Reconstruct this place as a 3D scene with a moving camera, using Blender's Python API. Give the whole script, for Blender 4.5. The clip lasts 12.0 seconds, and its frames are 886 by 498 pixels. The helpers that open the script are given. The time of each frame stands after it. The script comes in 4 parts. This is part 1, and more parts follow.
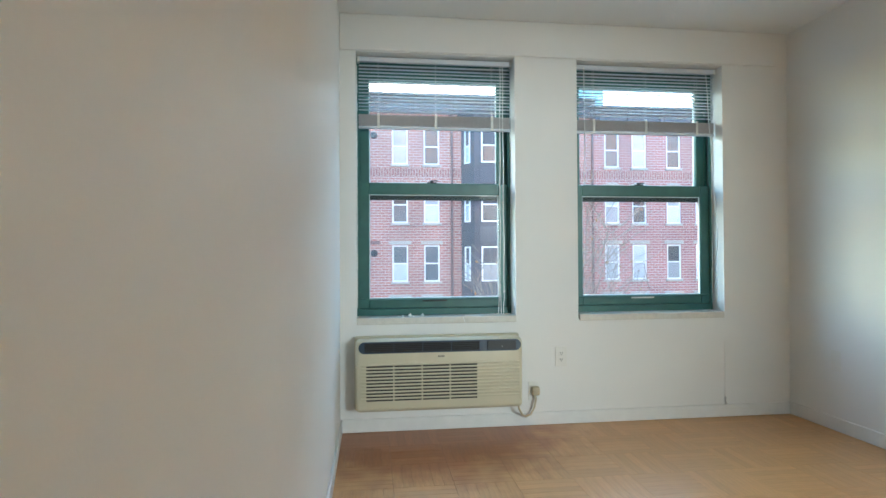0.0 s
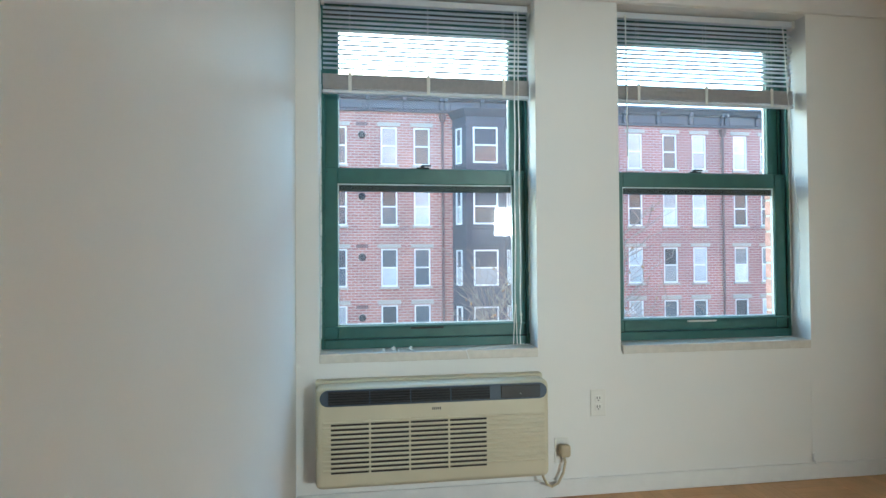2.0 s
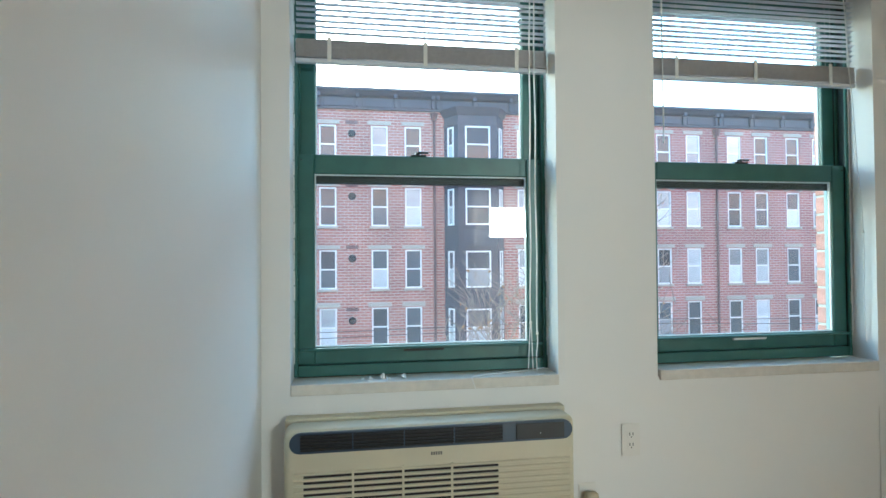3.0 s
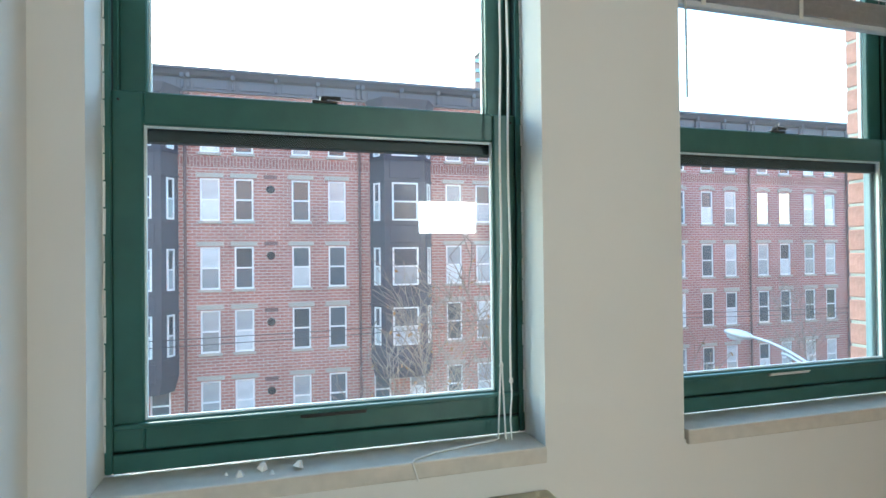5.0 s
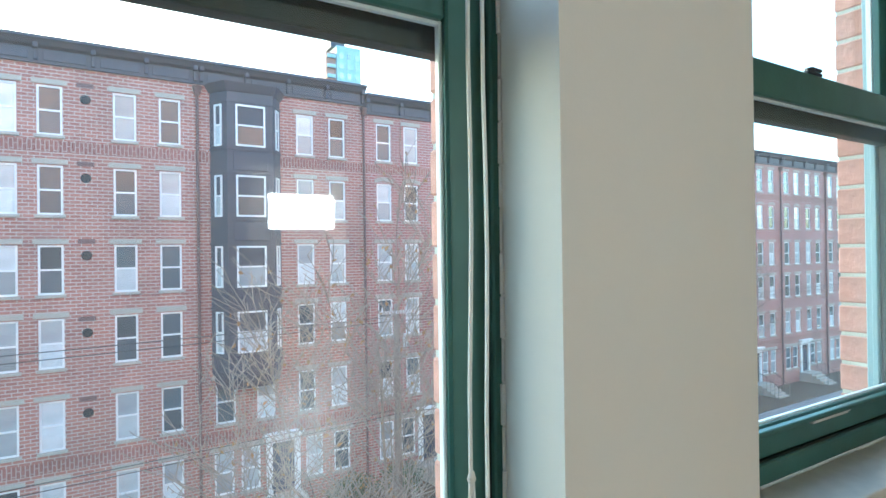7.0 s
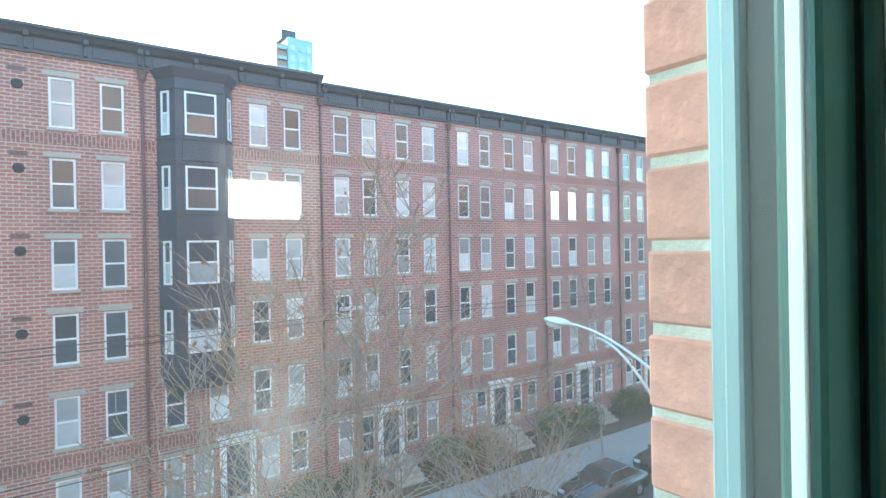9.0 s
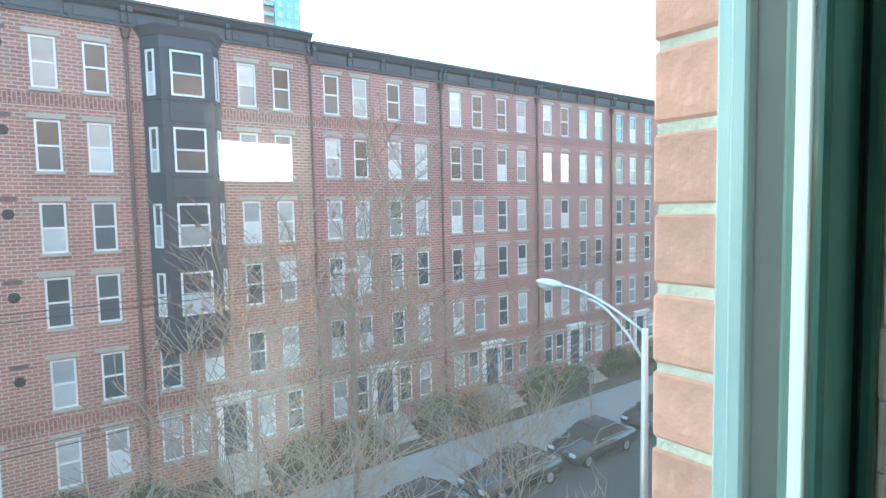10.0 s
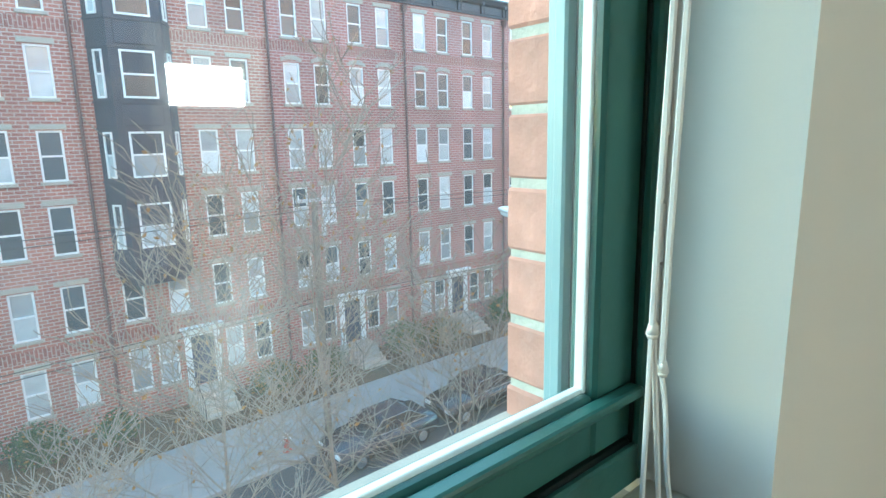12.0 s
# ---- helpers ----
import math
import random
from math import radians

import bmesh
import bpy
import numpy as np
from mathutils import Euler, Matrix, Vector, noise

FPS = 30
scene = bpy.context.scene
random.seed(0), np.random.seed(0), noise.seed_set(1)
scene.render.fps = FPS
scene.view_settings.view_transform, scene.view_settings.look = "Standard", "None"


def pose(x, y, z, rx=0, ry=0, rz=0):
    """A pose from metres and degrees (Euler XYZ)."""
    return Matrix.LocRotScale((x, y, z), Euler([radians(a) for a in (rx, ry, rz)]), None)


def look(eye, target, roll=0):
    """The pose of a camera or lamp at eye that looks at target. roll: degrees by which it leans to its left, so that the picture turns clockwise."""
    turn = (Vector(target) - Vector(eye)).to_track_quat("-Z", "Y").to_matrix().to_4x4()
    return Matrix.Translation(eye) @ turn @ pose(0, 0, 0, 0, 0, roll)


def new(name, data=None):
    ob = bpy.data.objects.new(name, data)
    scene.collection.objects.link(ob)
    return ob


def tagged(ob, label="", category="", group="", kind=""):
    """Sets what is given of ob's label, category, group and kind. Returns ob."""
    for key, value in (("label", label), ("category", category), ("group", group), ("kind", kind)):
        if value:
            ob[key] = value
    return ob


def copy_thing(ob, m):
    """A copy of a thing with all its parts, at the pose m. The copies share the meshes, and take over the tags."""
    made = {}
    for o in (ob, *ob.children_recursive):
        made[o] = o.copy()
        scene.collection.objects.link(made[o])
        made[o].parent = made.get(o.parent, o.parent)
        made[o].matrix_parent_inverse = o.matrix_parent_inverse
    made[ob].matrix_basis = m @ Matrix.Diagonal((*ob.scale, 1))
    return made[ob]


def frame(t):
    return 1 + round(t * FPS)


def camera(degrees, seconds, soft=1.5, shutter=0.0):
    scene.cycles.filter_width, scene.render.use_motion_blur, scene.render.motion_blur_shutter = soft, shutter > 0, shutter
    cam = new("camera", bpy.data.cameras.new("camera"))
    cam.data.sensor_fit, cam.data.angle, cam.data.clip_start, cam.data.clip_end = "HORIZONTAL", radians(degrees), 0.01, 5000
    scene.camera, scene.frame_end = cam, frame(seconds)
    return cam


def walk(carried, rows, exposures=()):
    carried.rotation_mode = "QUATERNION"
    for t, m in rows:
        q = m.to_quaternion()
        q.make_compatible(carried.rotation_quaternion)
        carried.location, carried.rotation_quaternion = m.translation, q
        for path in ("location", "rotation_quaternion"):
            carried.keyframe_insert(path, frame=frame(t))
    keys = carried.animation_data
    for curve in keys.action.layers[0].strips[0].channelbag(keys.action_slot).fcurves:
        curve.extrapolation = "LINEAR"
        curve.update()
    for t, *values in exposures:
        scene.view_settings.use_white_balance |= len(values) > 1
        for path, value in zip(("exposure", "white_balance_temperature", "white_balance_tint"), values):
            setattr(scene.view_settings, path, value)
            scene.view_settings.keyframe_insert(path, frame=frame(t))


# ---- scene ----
PATH = [
    (0, (0.197, -3.662, 1.124), (0.449, -1.678, 1.147), -0.3),
    (0.5, (0.208, -3.411, 1.136), (0.468, -1.428, 1.162), -0.2),
    (1, (0.244, -3.154, 1.148), (0.516, -1.173, 1.175), -0.2),
    (1.5, (0.283, -2.93, 1.163), (0.564, -0.95, 1.193), -0.3),
    (2, (0.298, -2.673, 1.164), (0.584, -0.694, 1.197), -0.4),
    (2.5, (0.315, -2.423, 1.179), (0.605, -0.445, 1.213), -0.4),
    (4.5, (0.422, -1.512, 1.201), (0.923, 0.424, 1.23), -0.6),
    (5, (0.478, -1.334, 1.222), (1.05, 0.582, 1.241), -0.6),
    (5.5, (0.528, -1.144, 1.244), (1.228, 0.729, 1.26), -0.7),
    (6, (0.595, -0.963, 1.239), (1.481, 0.83, 1.257), -0.5),
    (6.5, (0.635, -0.746, 1.237), (1.619, 0.995, 1.25), -0.6),
    (8.5, (0.665, -0.061, 1.106), (1.826, 1.568, 1.11), -0.9),
    (9, (0.61, -0.028, 1.127), (1.79, 1.586, 1.121), -1.0),
    (9.5, (0.563, -0.032, 1.147), (1.755, 1.574, 1.108), -1.1),
    (10, (0.576, -0.031, 1.129), (1.774, 1.564, 0.99), -1.1),
    (10.5, (0.554, -0.056, 1.102), (1.755, 1.527, 0.872), -1.2),
    (11, (0.556, -0.072, 1.092), (1.758, 1.497, 0.781), -1.2),
    (11.5, (0.584, -0.105, 1.092), (1.798, 1.443, 0.732), -1.2),
    (12, (0.622, -0.165, 1.092), (1.885, 1.337, 0.707), -1.2),
]
cam = camera(76.1, 12.0)
EXPOSURES = [(0, 3.9, 4750, -5), (2.5, 3.7, 4800, -6), (4.5, 3.5, 5000, -4), (6.5, 3.45, 5050, -4), (8.5, 3.3, 5150, -8), (10.5, 3.4, 5150, -12), (12, 3.5, 5050, -14)]
walk(cam, [(t, look(eye, target, roll)) for t, eye, target, roll in PATH], EXPOSURES)

# ---- world and sun ----
SUN_AZ, SUN_EL = radians(345), radians(10)
world = bpy.data.worlds.new("world")
scene.world = world
world.use_nodes = True
wt = world.node_tree
sky = wt.nodes.new("ShaderNodeTexSky")
sky.sky_type, sky.sun_disc = "NISHITA", False
sky.sun_elevation, sky.sun_rotation = SUN_EL, SUN_AZ
sky.air_density, sky.dust_density, sky.ozone_density = 1.0, 2.5, 1.0
wt.links.new(sky.outputs[0], wt.nodes["Background"].inputs[0])
wt.nodes["Background"].inputs[1].default_value = 0.15
sun = new("sun", bpy.data.lights.new("sun", "SUN"))
sun.data.energy, sun.data.angle, sun.data.color = 0.5, radians(10), (1.0, 0.93, 0.84)
sd = Vector((math.sin(SUN_AZ) * math.cos(SUN_EL), math.cos(SUN_AZ) * math.cos(SUN_EL), math.sin(SUN_EL)))
sun.matrix_world = look((0, 60, 40), Vector((0, 60, 40)) - sd)

# daylight lamp added at an unseen rear window, inferred from its reflection in glass
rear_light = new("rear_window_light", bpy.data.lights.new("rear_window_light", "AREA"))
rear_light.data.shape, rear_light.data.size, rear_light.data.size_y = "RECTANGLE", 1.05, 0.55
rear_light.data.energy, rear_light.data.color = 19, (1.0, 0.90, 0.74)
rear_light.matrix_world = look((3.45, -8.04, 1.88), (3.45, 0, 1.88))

# ---- materials ----
def mat(name, col, rough=0.6, metal=0.0, vary=0.06, scale=6.0, bump=0.05, bscale=80.0, rand=0.0, spec=0.5, stretch=(1, 1, 1)):
    m = bpy.data.materials.new(name)
    m.use_nodes = True
    n, l = m.node_tree.nodes, m.node_tree.links
    b = n["Principled BSDF"]
    b.inputs["Roughness"].default_value, b.inputs["Metallic"].default_value = rough, metal
    b.inputs["Specular IOR Level"].default_value = spec
    tc = n.new("ShaderNodeTexCoord")
    mp = n.new("ShaderNodeMapping")
    mp.inputs["Scale"].default_value = stretch
    l.new(tc.outputs["Object"], mp.inputs[0])
    no = n.new("ShaderNodeTexNoise")
    no.inputs["Scale"].default_value, no.inputs["Detail"].default_value = scale, 6
    l.new(mp.outputs[0], no.inputs[0])
    r = n.new("ShaderNodeMapRange")
    r.inputs[1].default_value, r.inputs[2].default_value = 0.25, 0.75
    r.inputs[3].default_value, r.inputs[4].default_value = 1 - vary, 1 + vary
    l.new(no.outputs[0], r.inputs[0])
    fac = r.outputs[0]
    if rand:
        oi = n.new("ShaderNodeObjectInfo")
        r2 = n.new("ShaderNodeMapRange")
        r2.inputs[3].default_value, r2.inputs[4].default_value = 1 - rand, 1 + rand
        l.new(oi.outputs["Random"], r2.inputs[0])
        mu = n.new("ShaderNodeMath")
        mu.operation = "MULTIPLY"
        l.new(fac, mu.inputs[0]), l.new(r2.outputs[0], mu.inputs[1])
        fac = mu.outputs[0]
    sc = n.new("ShaderNodeVectorMath")
    sc.operation = "SCALE"
    sc.inputs[0].default_value = col
    l.new(fac, sc.inputs["Scale"])
    l.new(sc.outputs[0], b.inputs["Base Color"])
    if bump:
        n2 = n.new("ShaderNodeTexNoise")
        n2.inputs["Scale"].default_value, n2.inputs["Detail"].default_value = bscale, 4
        l.new(mp.outputs[0], n2.inputs[0])
        bp = n.new("ShaderNodeBump")
        bp.inputs["Strength"].default_value, bp.inputs["Distance"].default_value = bump, 0.01
        l.new(n2.outputs[0], bp.inputs["Height"])
        l.new(bp.outputs[0], b.inputs["Normal"])
    return m


def brick_mat(name, c1, c2, mortar, soldier=False):
    m = bpy.data.materials.new(name)
    m.use_nodes = True
    n, l = m.node_tree.nodes, m.node_tree.links
    b = n["Principled BSDF"]
    b.inputs["Roughness"].default_value = 0.85
    tc, sx, cb = n.new("ShaderNodeTexCoord"), n.new("ShaderNodeSeparateXYZ"), n.new("ShaderNodeCombineXYZ")
    l.new(tc.outputs["Object"], sx.inputs[0])
    add = n.new("ShaderNodeMath")
    l.new(sx.outputs[0], add.inputs[0]), l.new(sx.outputs[1], add.inputs[1])
    l.new(add.outputs[0], cb.inputs[1 if soldier else 0]), l.new(sx.outputs[2], cb.inputs[0 if soldier else 1])
    bt = n.new("ShaderNodeTexBrick")
    bt.inputs["Scale"].default_value = 1.0
    bt.inputs["Brick Width"].default_value, bt.inputs["Row Height"].default_value = 0.36, 0.135
    bt.inputs["Mortar Size"].default_value, bt.inputs["Mortar Smooth"].default_value = 0.017, 0.3
    bt.inputs["Color1"].default_value, bt.inputs["Color2"].default_value = (*c1, 1), (*c2, 1)
    bt.inputs["Mortar"].default_value = (*mortar, 1)
    l.new(cb.outputs[0], bt.inputs[0])
    no = n.new("ShaderNodeTexNoise")
    no.inputs["Scale"].default_value, no.inputs["Detail"].default_value = 0.35, 8
    l.new(tc.outputs["Object"], no.inputs[0])
    r = n.new("ShaderNodeMapRange")
    r.inputs[1].default_value, r.inputs[2].default_value, r.inputs[3].default_value, r.inputs[4].default_value = 0.3, 0.7, 0.8, 1.2
    l.new(no.outputs[0], r.inputs[0])
    sc = n.new("ShaderNodeVectorMath")
    sc.operation = "SCALE"
    l.new(bt.outputs[0], sc.inputs[0]), l.new(r.outputs[0], sc.inputs["Scale"])
    l.new(sc.outputs[0], b.inputs["Base Color"])
    bp = n.new("ShaderNodeBump")
    bp.inputs["Strength"].default_value, bp.inputs["Distance"].default_value, bp.invert = 0.5, 0.01, True
    l.new(bt.outputs["Fac"], bp.inputs["Height"]), l.new(bp.outputs[0], b.inputs["Normal"])
    return m


def wood_mat(name, col):
    m = mat(name, col, 0.33, vary=0.12, scale=9, bump=0.03, bscale=60, rand=0.07, stretch=(1, 9, 9))
    n, l = m.node_tree.nodes, m.node_tree.links
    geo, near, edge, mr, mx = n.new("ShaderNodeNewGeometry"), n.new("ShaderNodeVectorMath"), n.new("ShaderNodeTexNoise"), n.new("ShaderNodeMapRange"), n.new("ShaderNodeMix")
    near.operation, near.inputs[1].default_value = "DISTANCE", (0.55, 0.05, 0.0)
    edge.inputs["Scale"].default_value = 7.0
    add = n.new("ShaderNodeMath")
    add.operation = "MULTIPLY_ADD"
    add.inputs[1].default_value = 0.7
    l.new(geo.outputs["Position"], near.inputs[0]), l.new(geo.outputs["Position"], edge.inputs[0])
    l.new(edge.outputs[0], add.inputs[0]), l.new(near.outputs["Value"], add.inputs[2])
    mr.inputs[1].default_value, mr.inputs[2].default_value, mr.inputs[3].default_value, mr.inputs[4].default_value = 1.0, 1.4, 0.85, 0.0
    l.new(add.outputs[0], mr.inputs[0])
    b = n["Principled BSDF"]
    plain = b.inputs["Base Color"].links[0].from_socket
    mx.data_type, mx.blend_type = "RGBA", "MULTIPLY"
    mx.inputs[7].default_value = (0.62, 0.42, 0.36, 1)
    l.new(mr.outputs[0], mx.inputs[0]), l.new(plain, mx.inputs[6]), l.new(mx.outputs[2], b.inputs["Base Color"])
    return m


def clear_glass(name):
    m = bpy.data.materials.new(name)
    m.use_nodes = True
    n, l = m.node_tree.nodes, m.node_tree.links
    n.remove(n["Principled BSDF"])
    tr, gl, fr, mx = n.new("ShaderNodeBsdfTransparent"), n.new("ShaderNodeBsdfGlossy"), n.new("ShaderNodeLayerWeight"), n.new("ShaderNodeMixShader")
    tr.inputs[0].default_value = (0.95, 0.98, 0.98, 1)
    gl.inputs["Roughness"].default_value = 0.02
    pw, ma = n.new("ShaderNodeMath"), n.new("ShaderNodeMath")
    pw.operation, ma.operation = "POWER", "MULTIPLY_ADD"
    pw.inputs[1].default_value, ma.inputs[1].default_value, ma.inputs[2].default_value = 5.0, 0.8, 0.03
    l.new(fr.outputs["Facing"], pw.inputs[0]), l.new(pw.outputs[0], ma.inputs[0])
    l.new(ma.outputs[0], mx.inputs[0]), l.new(tr.outputs[0], mx.inputs[1]), l.new(gl.outputs[0], mx.inputs[2])
    du, mx2, no, mr = n.new("ShaderNodeBsdfTranslucent"), n.new("ShaderNodeMixShader"), n.new("ShaderNodeTexNoise"), n.new("ShaderNodeMapRange")
    no.inputs["Scale"].default_value, no.inputs["Detail"].default_value = 3.0, 5
    mr.inputs[3].default_value, mr.inputs[4].default_value = 0.008, 0.040
    l.new(no.outputs[0], mr.inputs[0]), l.new(mr.outputs[0], mx2.inputs[0])
    l.new(mx.outputs[0], mx2.inputs[1]), l.new(du.outputs[0], mx2.inputs[2])
    l.new(mx2.outputs[0], n["Material Output"].inputs[0])
    return m


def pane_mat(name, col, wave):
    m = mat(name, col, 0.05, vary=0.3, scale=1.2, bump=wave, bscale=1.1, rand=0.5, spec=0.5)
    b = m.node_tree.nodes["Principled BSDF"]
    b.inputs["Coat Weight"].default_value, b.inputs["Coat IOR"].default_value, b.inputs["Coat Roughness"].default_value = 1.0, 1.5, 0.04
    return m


def glint_glow_mat(name):
    """Window pane with a low-sun glint painted in as gold emission; it is no lamp."""
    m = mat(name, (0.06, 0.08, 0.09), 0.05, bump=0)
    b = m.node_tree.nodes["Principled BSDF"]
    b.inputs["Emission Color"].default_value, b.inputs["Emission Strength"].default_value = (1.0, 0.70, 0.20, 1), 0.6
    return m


M = dict(
    wall=mat("wall_paint", (0.80, 0.785, 0.755), 0.55, vary=0.02, scale=1.5, bump=0.04, bscale=160),
    ceil=mat("ceiling_paint", (0.82, 0.82, 0.81), 0.8, vary=0.02, scale=2, bump=0.05),
    trim=mat("trim_paint", (0.78, 0.77, 0.75), 0.4, vary=0.04, scale=12, bump=0.08, bscale=50),
    sill=mat("stone_sill", (0.66, 0.62, 0.55), 0.35, vary=0.08, scale=30, bump=0.03),
    green=mat("green_frame_paint", (0.046, 0.132, 0.110), 0.38, vary=0.12, scale=14, bump=0.03, bscale=120),
    teal=mat("pale_green_aluminium", (0.30, 0.43, 0.45), 0.35, vary=0.15, scale=16, bump=0.04, stretch=(1, 1, 0.15)),
    track=mat("dark_track", (0.02, 0.035, 0.03), 0.5, vary=0.2),
    # Near-white bead colour carries the skylight falling on the sash edge.
    bead=mat("pale_glazing_bead", (0.86, 0.89, 0.90), 0.3, vary=0.05),
    black=mat("black_metal", (0.018, 0.018, 0.018), 0.4),
    slat=mat("blind_slat", (0.66, 0.68, 0.72), 0.35, vary=0.03),
    stack=mat("blind_stack", (0.50, 0.48, 0.48), 0.45, vary=0.08, scale=60),
    cord=mat("white_cord", (0.80, 0.80, 0.78), 0.5),
    cream=mat("cream_plastic", (0.60, 0.55, 0.40), 0.42, vary=0.05, scale=5, bump=0.02),
    slate=mat("slate_blue_plastic", (0.045, 0.065, 0.095), 0.35, vary=0.06),
    dark=mat("dark_recess", (0.012, 0.012, 0.014), 0.6),
    plate=mat("ivory_plate", (0.78, 0.76, 0.71), 0.35, vary=0.02),
    cable=mat("beige_cable", (0.50, 0.42, 0.28), 0.45),
    glass=clear_glass("window_glass"),
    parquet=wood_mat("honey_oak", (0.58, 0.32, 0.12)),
    joint=mat("floor_joint", (0.26, 0.14, 0.05), 0.6),
    jbrick=mat("jamb_brick", (0.56, 0.28, 0.21), 0.85, vary=0.22, scale=18, bump=0.5, bscale=45, rand=0.12),
    jmortar=mat("jamb_mortar", (0.55, 0.54, 0.46), 0.9, vary=0.12, scale=30, bump=0.4, bscale=120),
    brick=brick_mat("street_brick", (0.39, 0.165, 0.122), (0.30, 0.120, 0.092), (0.52, 0.45, 0.40)),
    brick_b=brick_mat("street_brick_red", (0.36, 0.140, 0.115), (0.29, 0.108, 0.092), (0.50, 0.42, 0.39)),
    soldier=brick_mat("soldier_brick", (0.28, 0.11, 0.085), (0.23, 0.088, 0.07), (0.42, 0.34, 0.30), True),
    stone=mat("lintel_stone", (0.42, 0.38, 0.32), 0.85, vary=0.12, scale=3, bump=0.2, bscale=30),
    cornice=mat("slate_cornice_paint", (0.052, 0.052, 0.072), 0.55, vary=0.15, scale=1.5),
    white=mat("white_trim", (0.80, 0.80, 0.79), 0.45, vary=0.04),
    pane=pane_mat("street_pane", (0.06, 0.08, 0.095), 0.10),
    glint_glow=glint_glow_mat("painted_glint_pane"),
    # Pale base colour stands in for bright sky mirrored in the panes.
    shade=pane_mat("pale_sky_pane", (0.50, 0.53, 0.54), 0.08),
    pipe=mat("brown_downpipe", (0.13, 0.07, 0.065), 0.5, vary=0.15),
    door=mat("navy_door", (0.018, 0.035, 0.075), 0.4),
    asphalt=mat("asphalt", (0.055, 0.057, 0.062), 0.85, vary=0.2, scale=0.8, bump=0.3, bscale=30),
    paving=mat("concrete_paving", (0.27, 0.27, 0.265), 0.85, vary=0.12, scale=0.9, bump=0.2, bscale=20),
    kerb=mat("granite_kerb", (0.32, 0.31, 0.30), 0.8, vary=0.12, scale=6),
    soil=mat("leaf_litter", (0.085, 0.06, 0.035), 0.95, vary=0.4, scale=5, bump=0.6, bscale=12),
    bark=mat("grey_bark", (0.28, 0.25, 0.21), 0.9, vary=0.3, scale=9, bump=0.5, bscale=30, stretch=(1, 1, 0.3)),
    leaf=mat("shrub_leaf", (0.055, 0.085, 0.028), 0.6, vary=0.5, scale=3, bump=0, rand=0.2),
    dry=mat("dry_leaf", (0.30, 0.17, 0.05), 0.7, vary=0.4, scale=4, bump=0),
    steel=mat("galvanised_steel", (0.62, 0.64, 0.66), 0.4, metal=0.6, vary=0.08),
    lens=mat("lamp_lens", (0.75, 0.78, 0.80), 0.25),
    pole=mat("wood_pole", (0.20, 0.17, 0.14), 0.9, vary=0.25, scale=8, stretch=(1, 1, 0.1)),
    wire=mat("black_wire", (0.02, 0.02, 0.02), 0.6),
    paint_a=mat("dark_blue_car_paint", (0.018, 0.028, 0.045), 0.2, vary=0.05, bump=0, spec=0.8),
    paint_b=mat("charcoal_car_paint", (0.022, 0.024, 0.026), 0.2, vary=0.05, bump=0, spec=0.8),
    carglass=mat("car_glass", (0.02, 0.025, 0.03), 0.06, vary=0.05, bump=0, spec=1.0),
    tyre=mat("tyre_rubber", (0.018, 0.018, 0.018), 0.8),
    rim=mat("alloy_rim", (0.5, 0.5, 0.52), 0.3, metal=0.9),
    red=mat("red_lamp_plastic", (0.30, 0.015, 0.012), 0.3),
    hydrant=mat("hydrant_paint", (0.35, 0.06, 0.04), 0.5, vary=0.2),
    tower=mat("tower_concrete", (0.40, 0.50, 0.52), 0.8, vary=0.05, scale=0.3),
    tower_b=mat("tower_brick", (0.45, 0.25, 0.2), 0.85, vary=0.1, scale=0.5),
    ink=mat("grey_print", (0.16, 0.15, 0.13), 0.5),
    tooth=mat("white_crumb", (0.82, 0.82, 0.80), 0.6),
)


# ---- mesh helpers ----
def cube(bm, a, b, bevel=0.0, seg=1):
    r = bmesh.ops.create_cube(bm, size=1)
    for v in r["verts"]:
        v.co = [(a[i] + b[i]) / 2 + v.co[i] * (b[i] - a[i]) for i in range(3)]
    if bevel:
        es = list({e for v in r["verts"] for e in v.link_edges})
        bmesh.ops.bevel(bm, geom=es, offset=bevel, segments=seg, affect="EDGES", profile=0.5)


def rod(bm, p, q, r0, r1=None, seg=8, caps=True):
    p, q = Vector(p), Vector(q)
    d = q - p
    m = Matrix.Translation((p + q) / 2) @ d.to_track_quat("Z", "Y").to_matrix().to_4x4()
    bmesh.ops.create_cone(bm, cap_ends=caps, segments=seg, radius1=r0, radius2=r0 if r1 is None else r1, depth=d.length, matrix=m)


def tube(bm, pts, r, seg=6):
    """One continuous skin swept along the points."""
    pts = [Vector(p) for p in pts]
    rings, side = [], None
    for i, p in enumerate(pts):
        d = (pts[min(i + 1, len(pts) - 1)] - pts[max(i - 1, 0)]).normalized()
        side = d.orthogonal().normalized() if side is None else (side - d * side.dot(d)).normalized()
        w = d.cross(side)
        rings.append([bm.verts.new(p + (side * math.cos(a) + w * math.sin(a)) * r) for a in [2 * math.pi * k / seg for k in range(seg)]])
    for a, b in zip(rings, rings[1:]):
        for k in range(seg):
            bm.faces.new((a[k], a[(k + 1) % seg], b[(k + 1) % seg], b[k]))
    bm.faces.new(rings[0][::-1]), bm.faces.new(rings[-1])


def extrude_xz(bm, outline, y0, y1):
    a = [bm.verts.new((x, y0, z)) for x, z in outline]
    b = [bm.verts.new((x, y1, z)) for x, z in outline]
    n = len(a)
    bm.faces.new(a), bm.faces.new(b[::-1])
    for i in range(n):
        bm.faces.new((a[i], b[i], b[(i + 1) % n], a[(i + 1) % n]))
    bmesh.ops.recalc_face_normals(bm, faces=bm.faces)


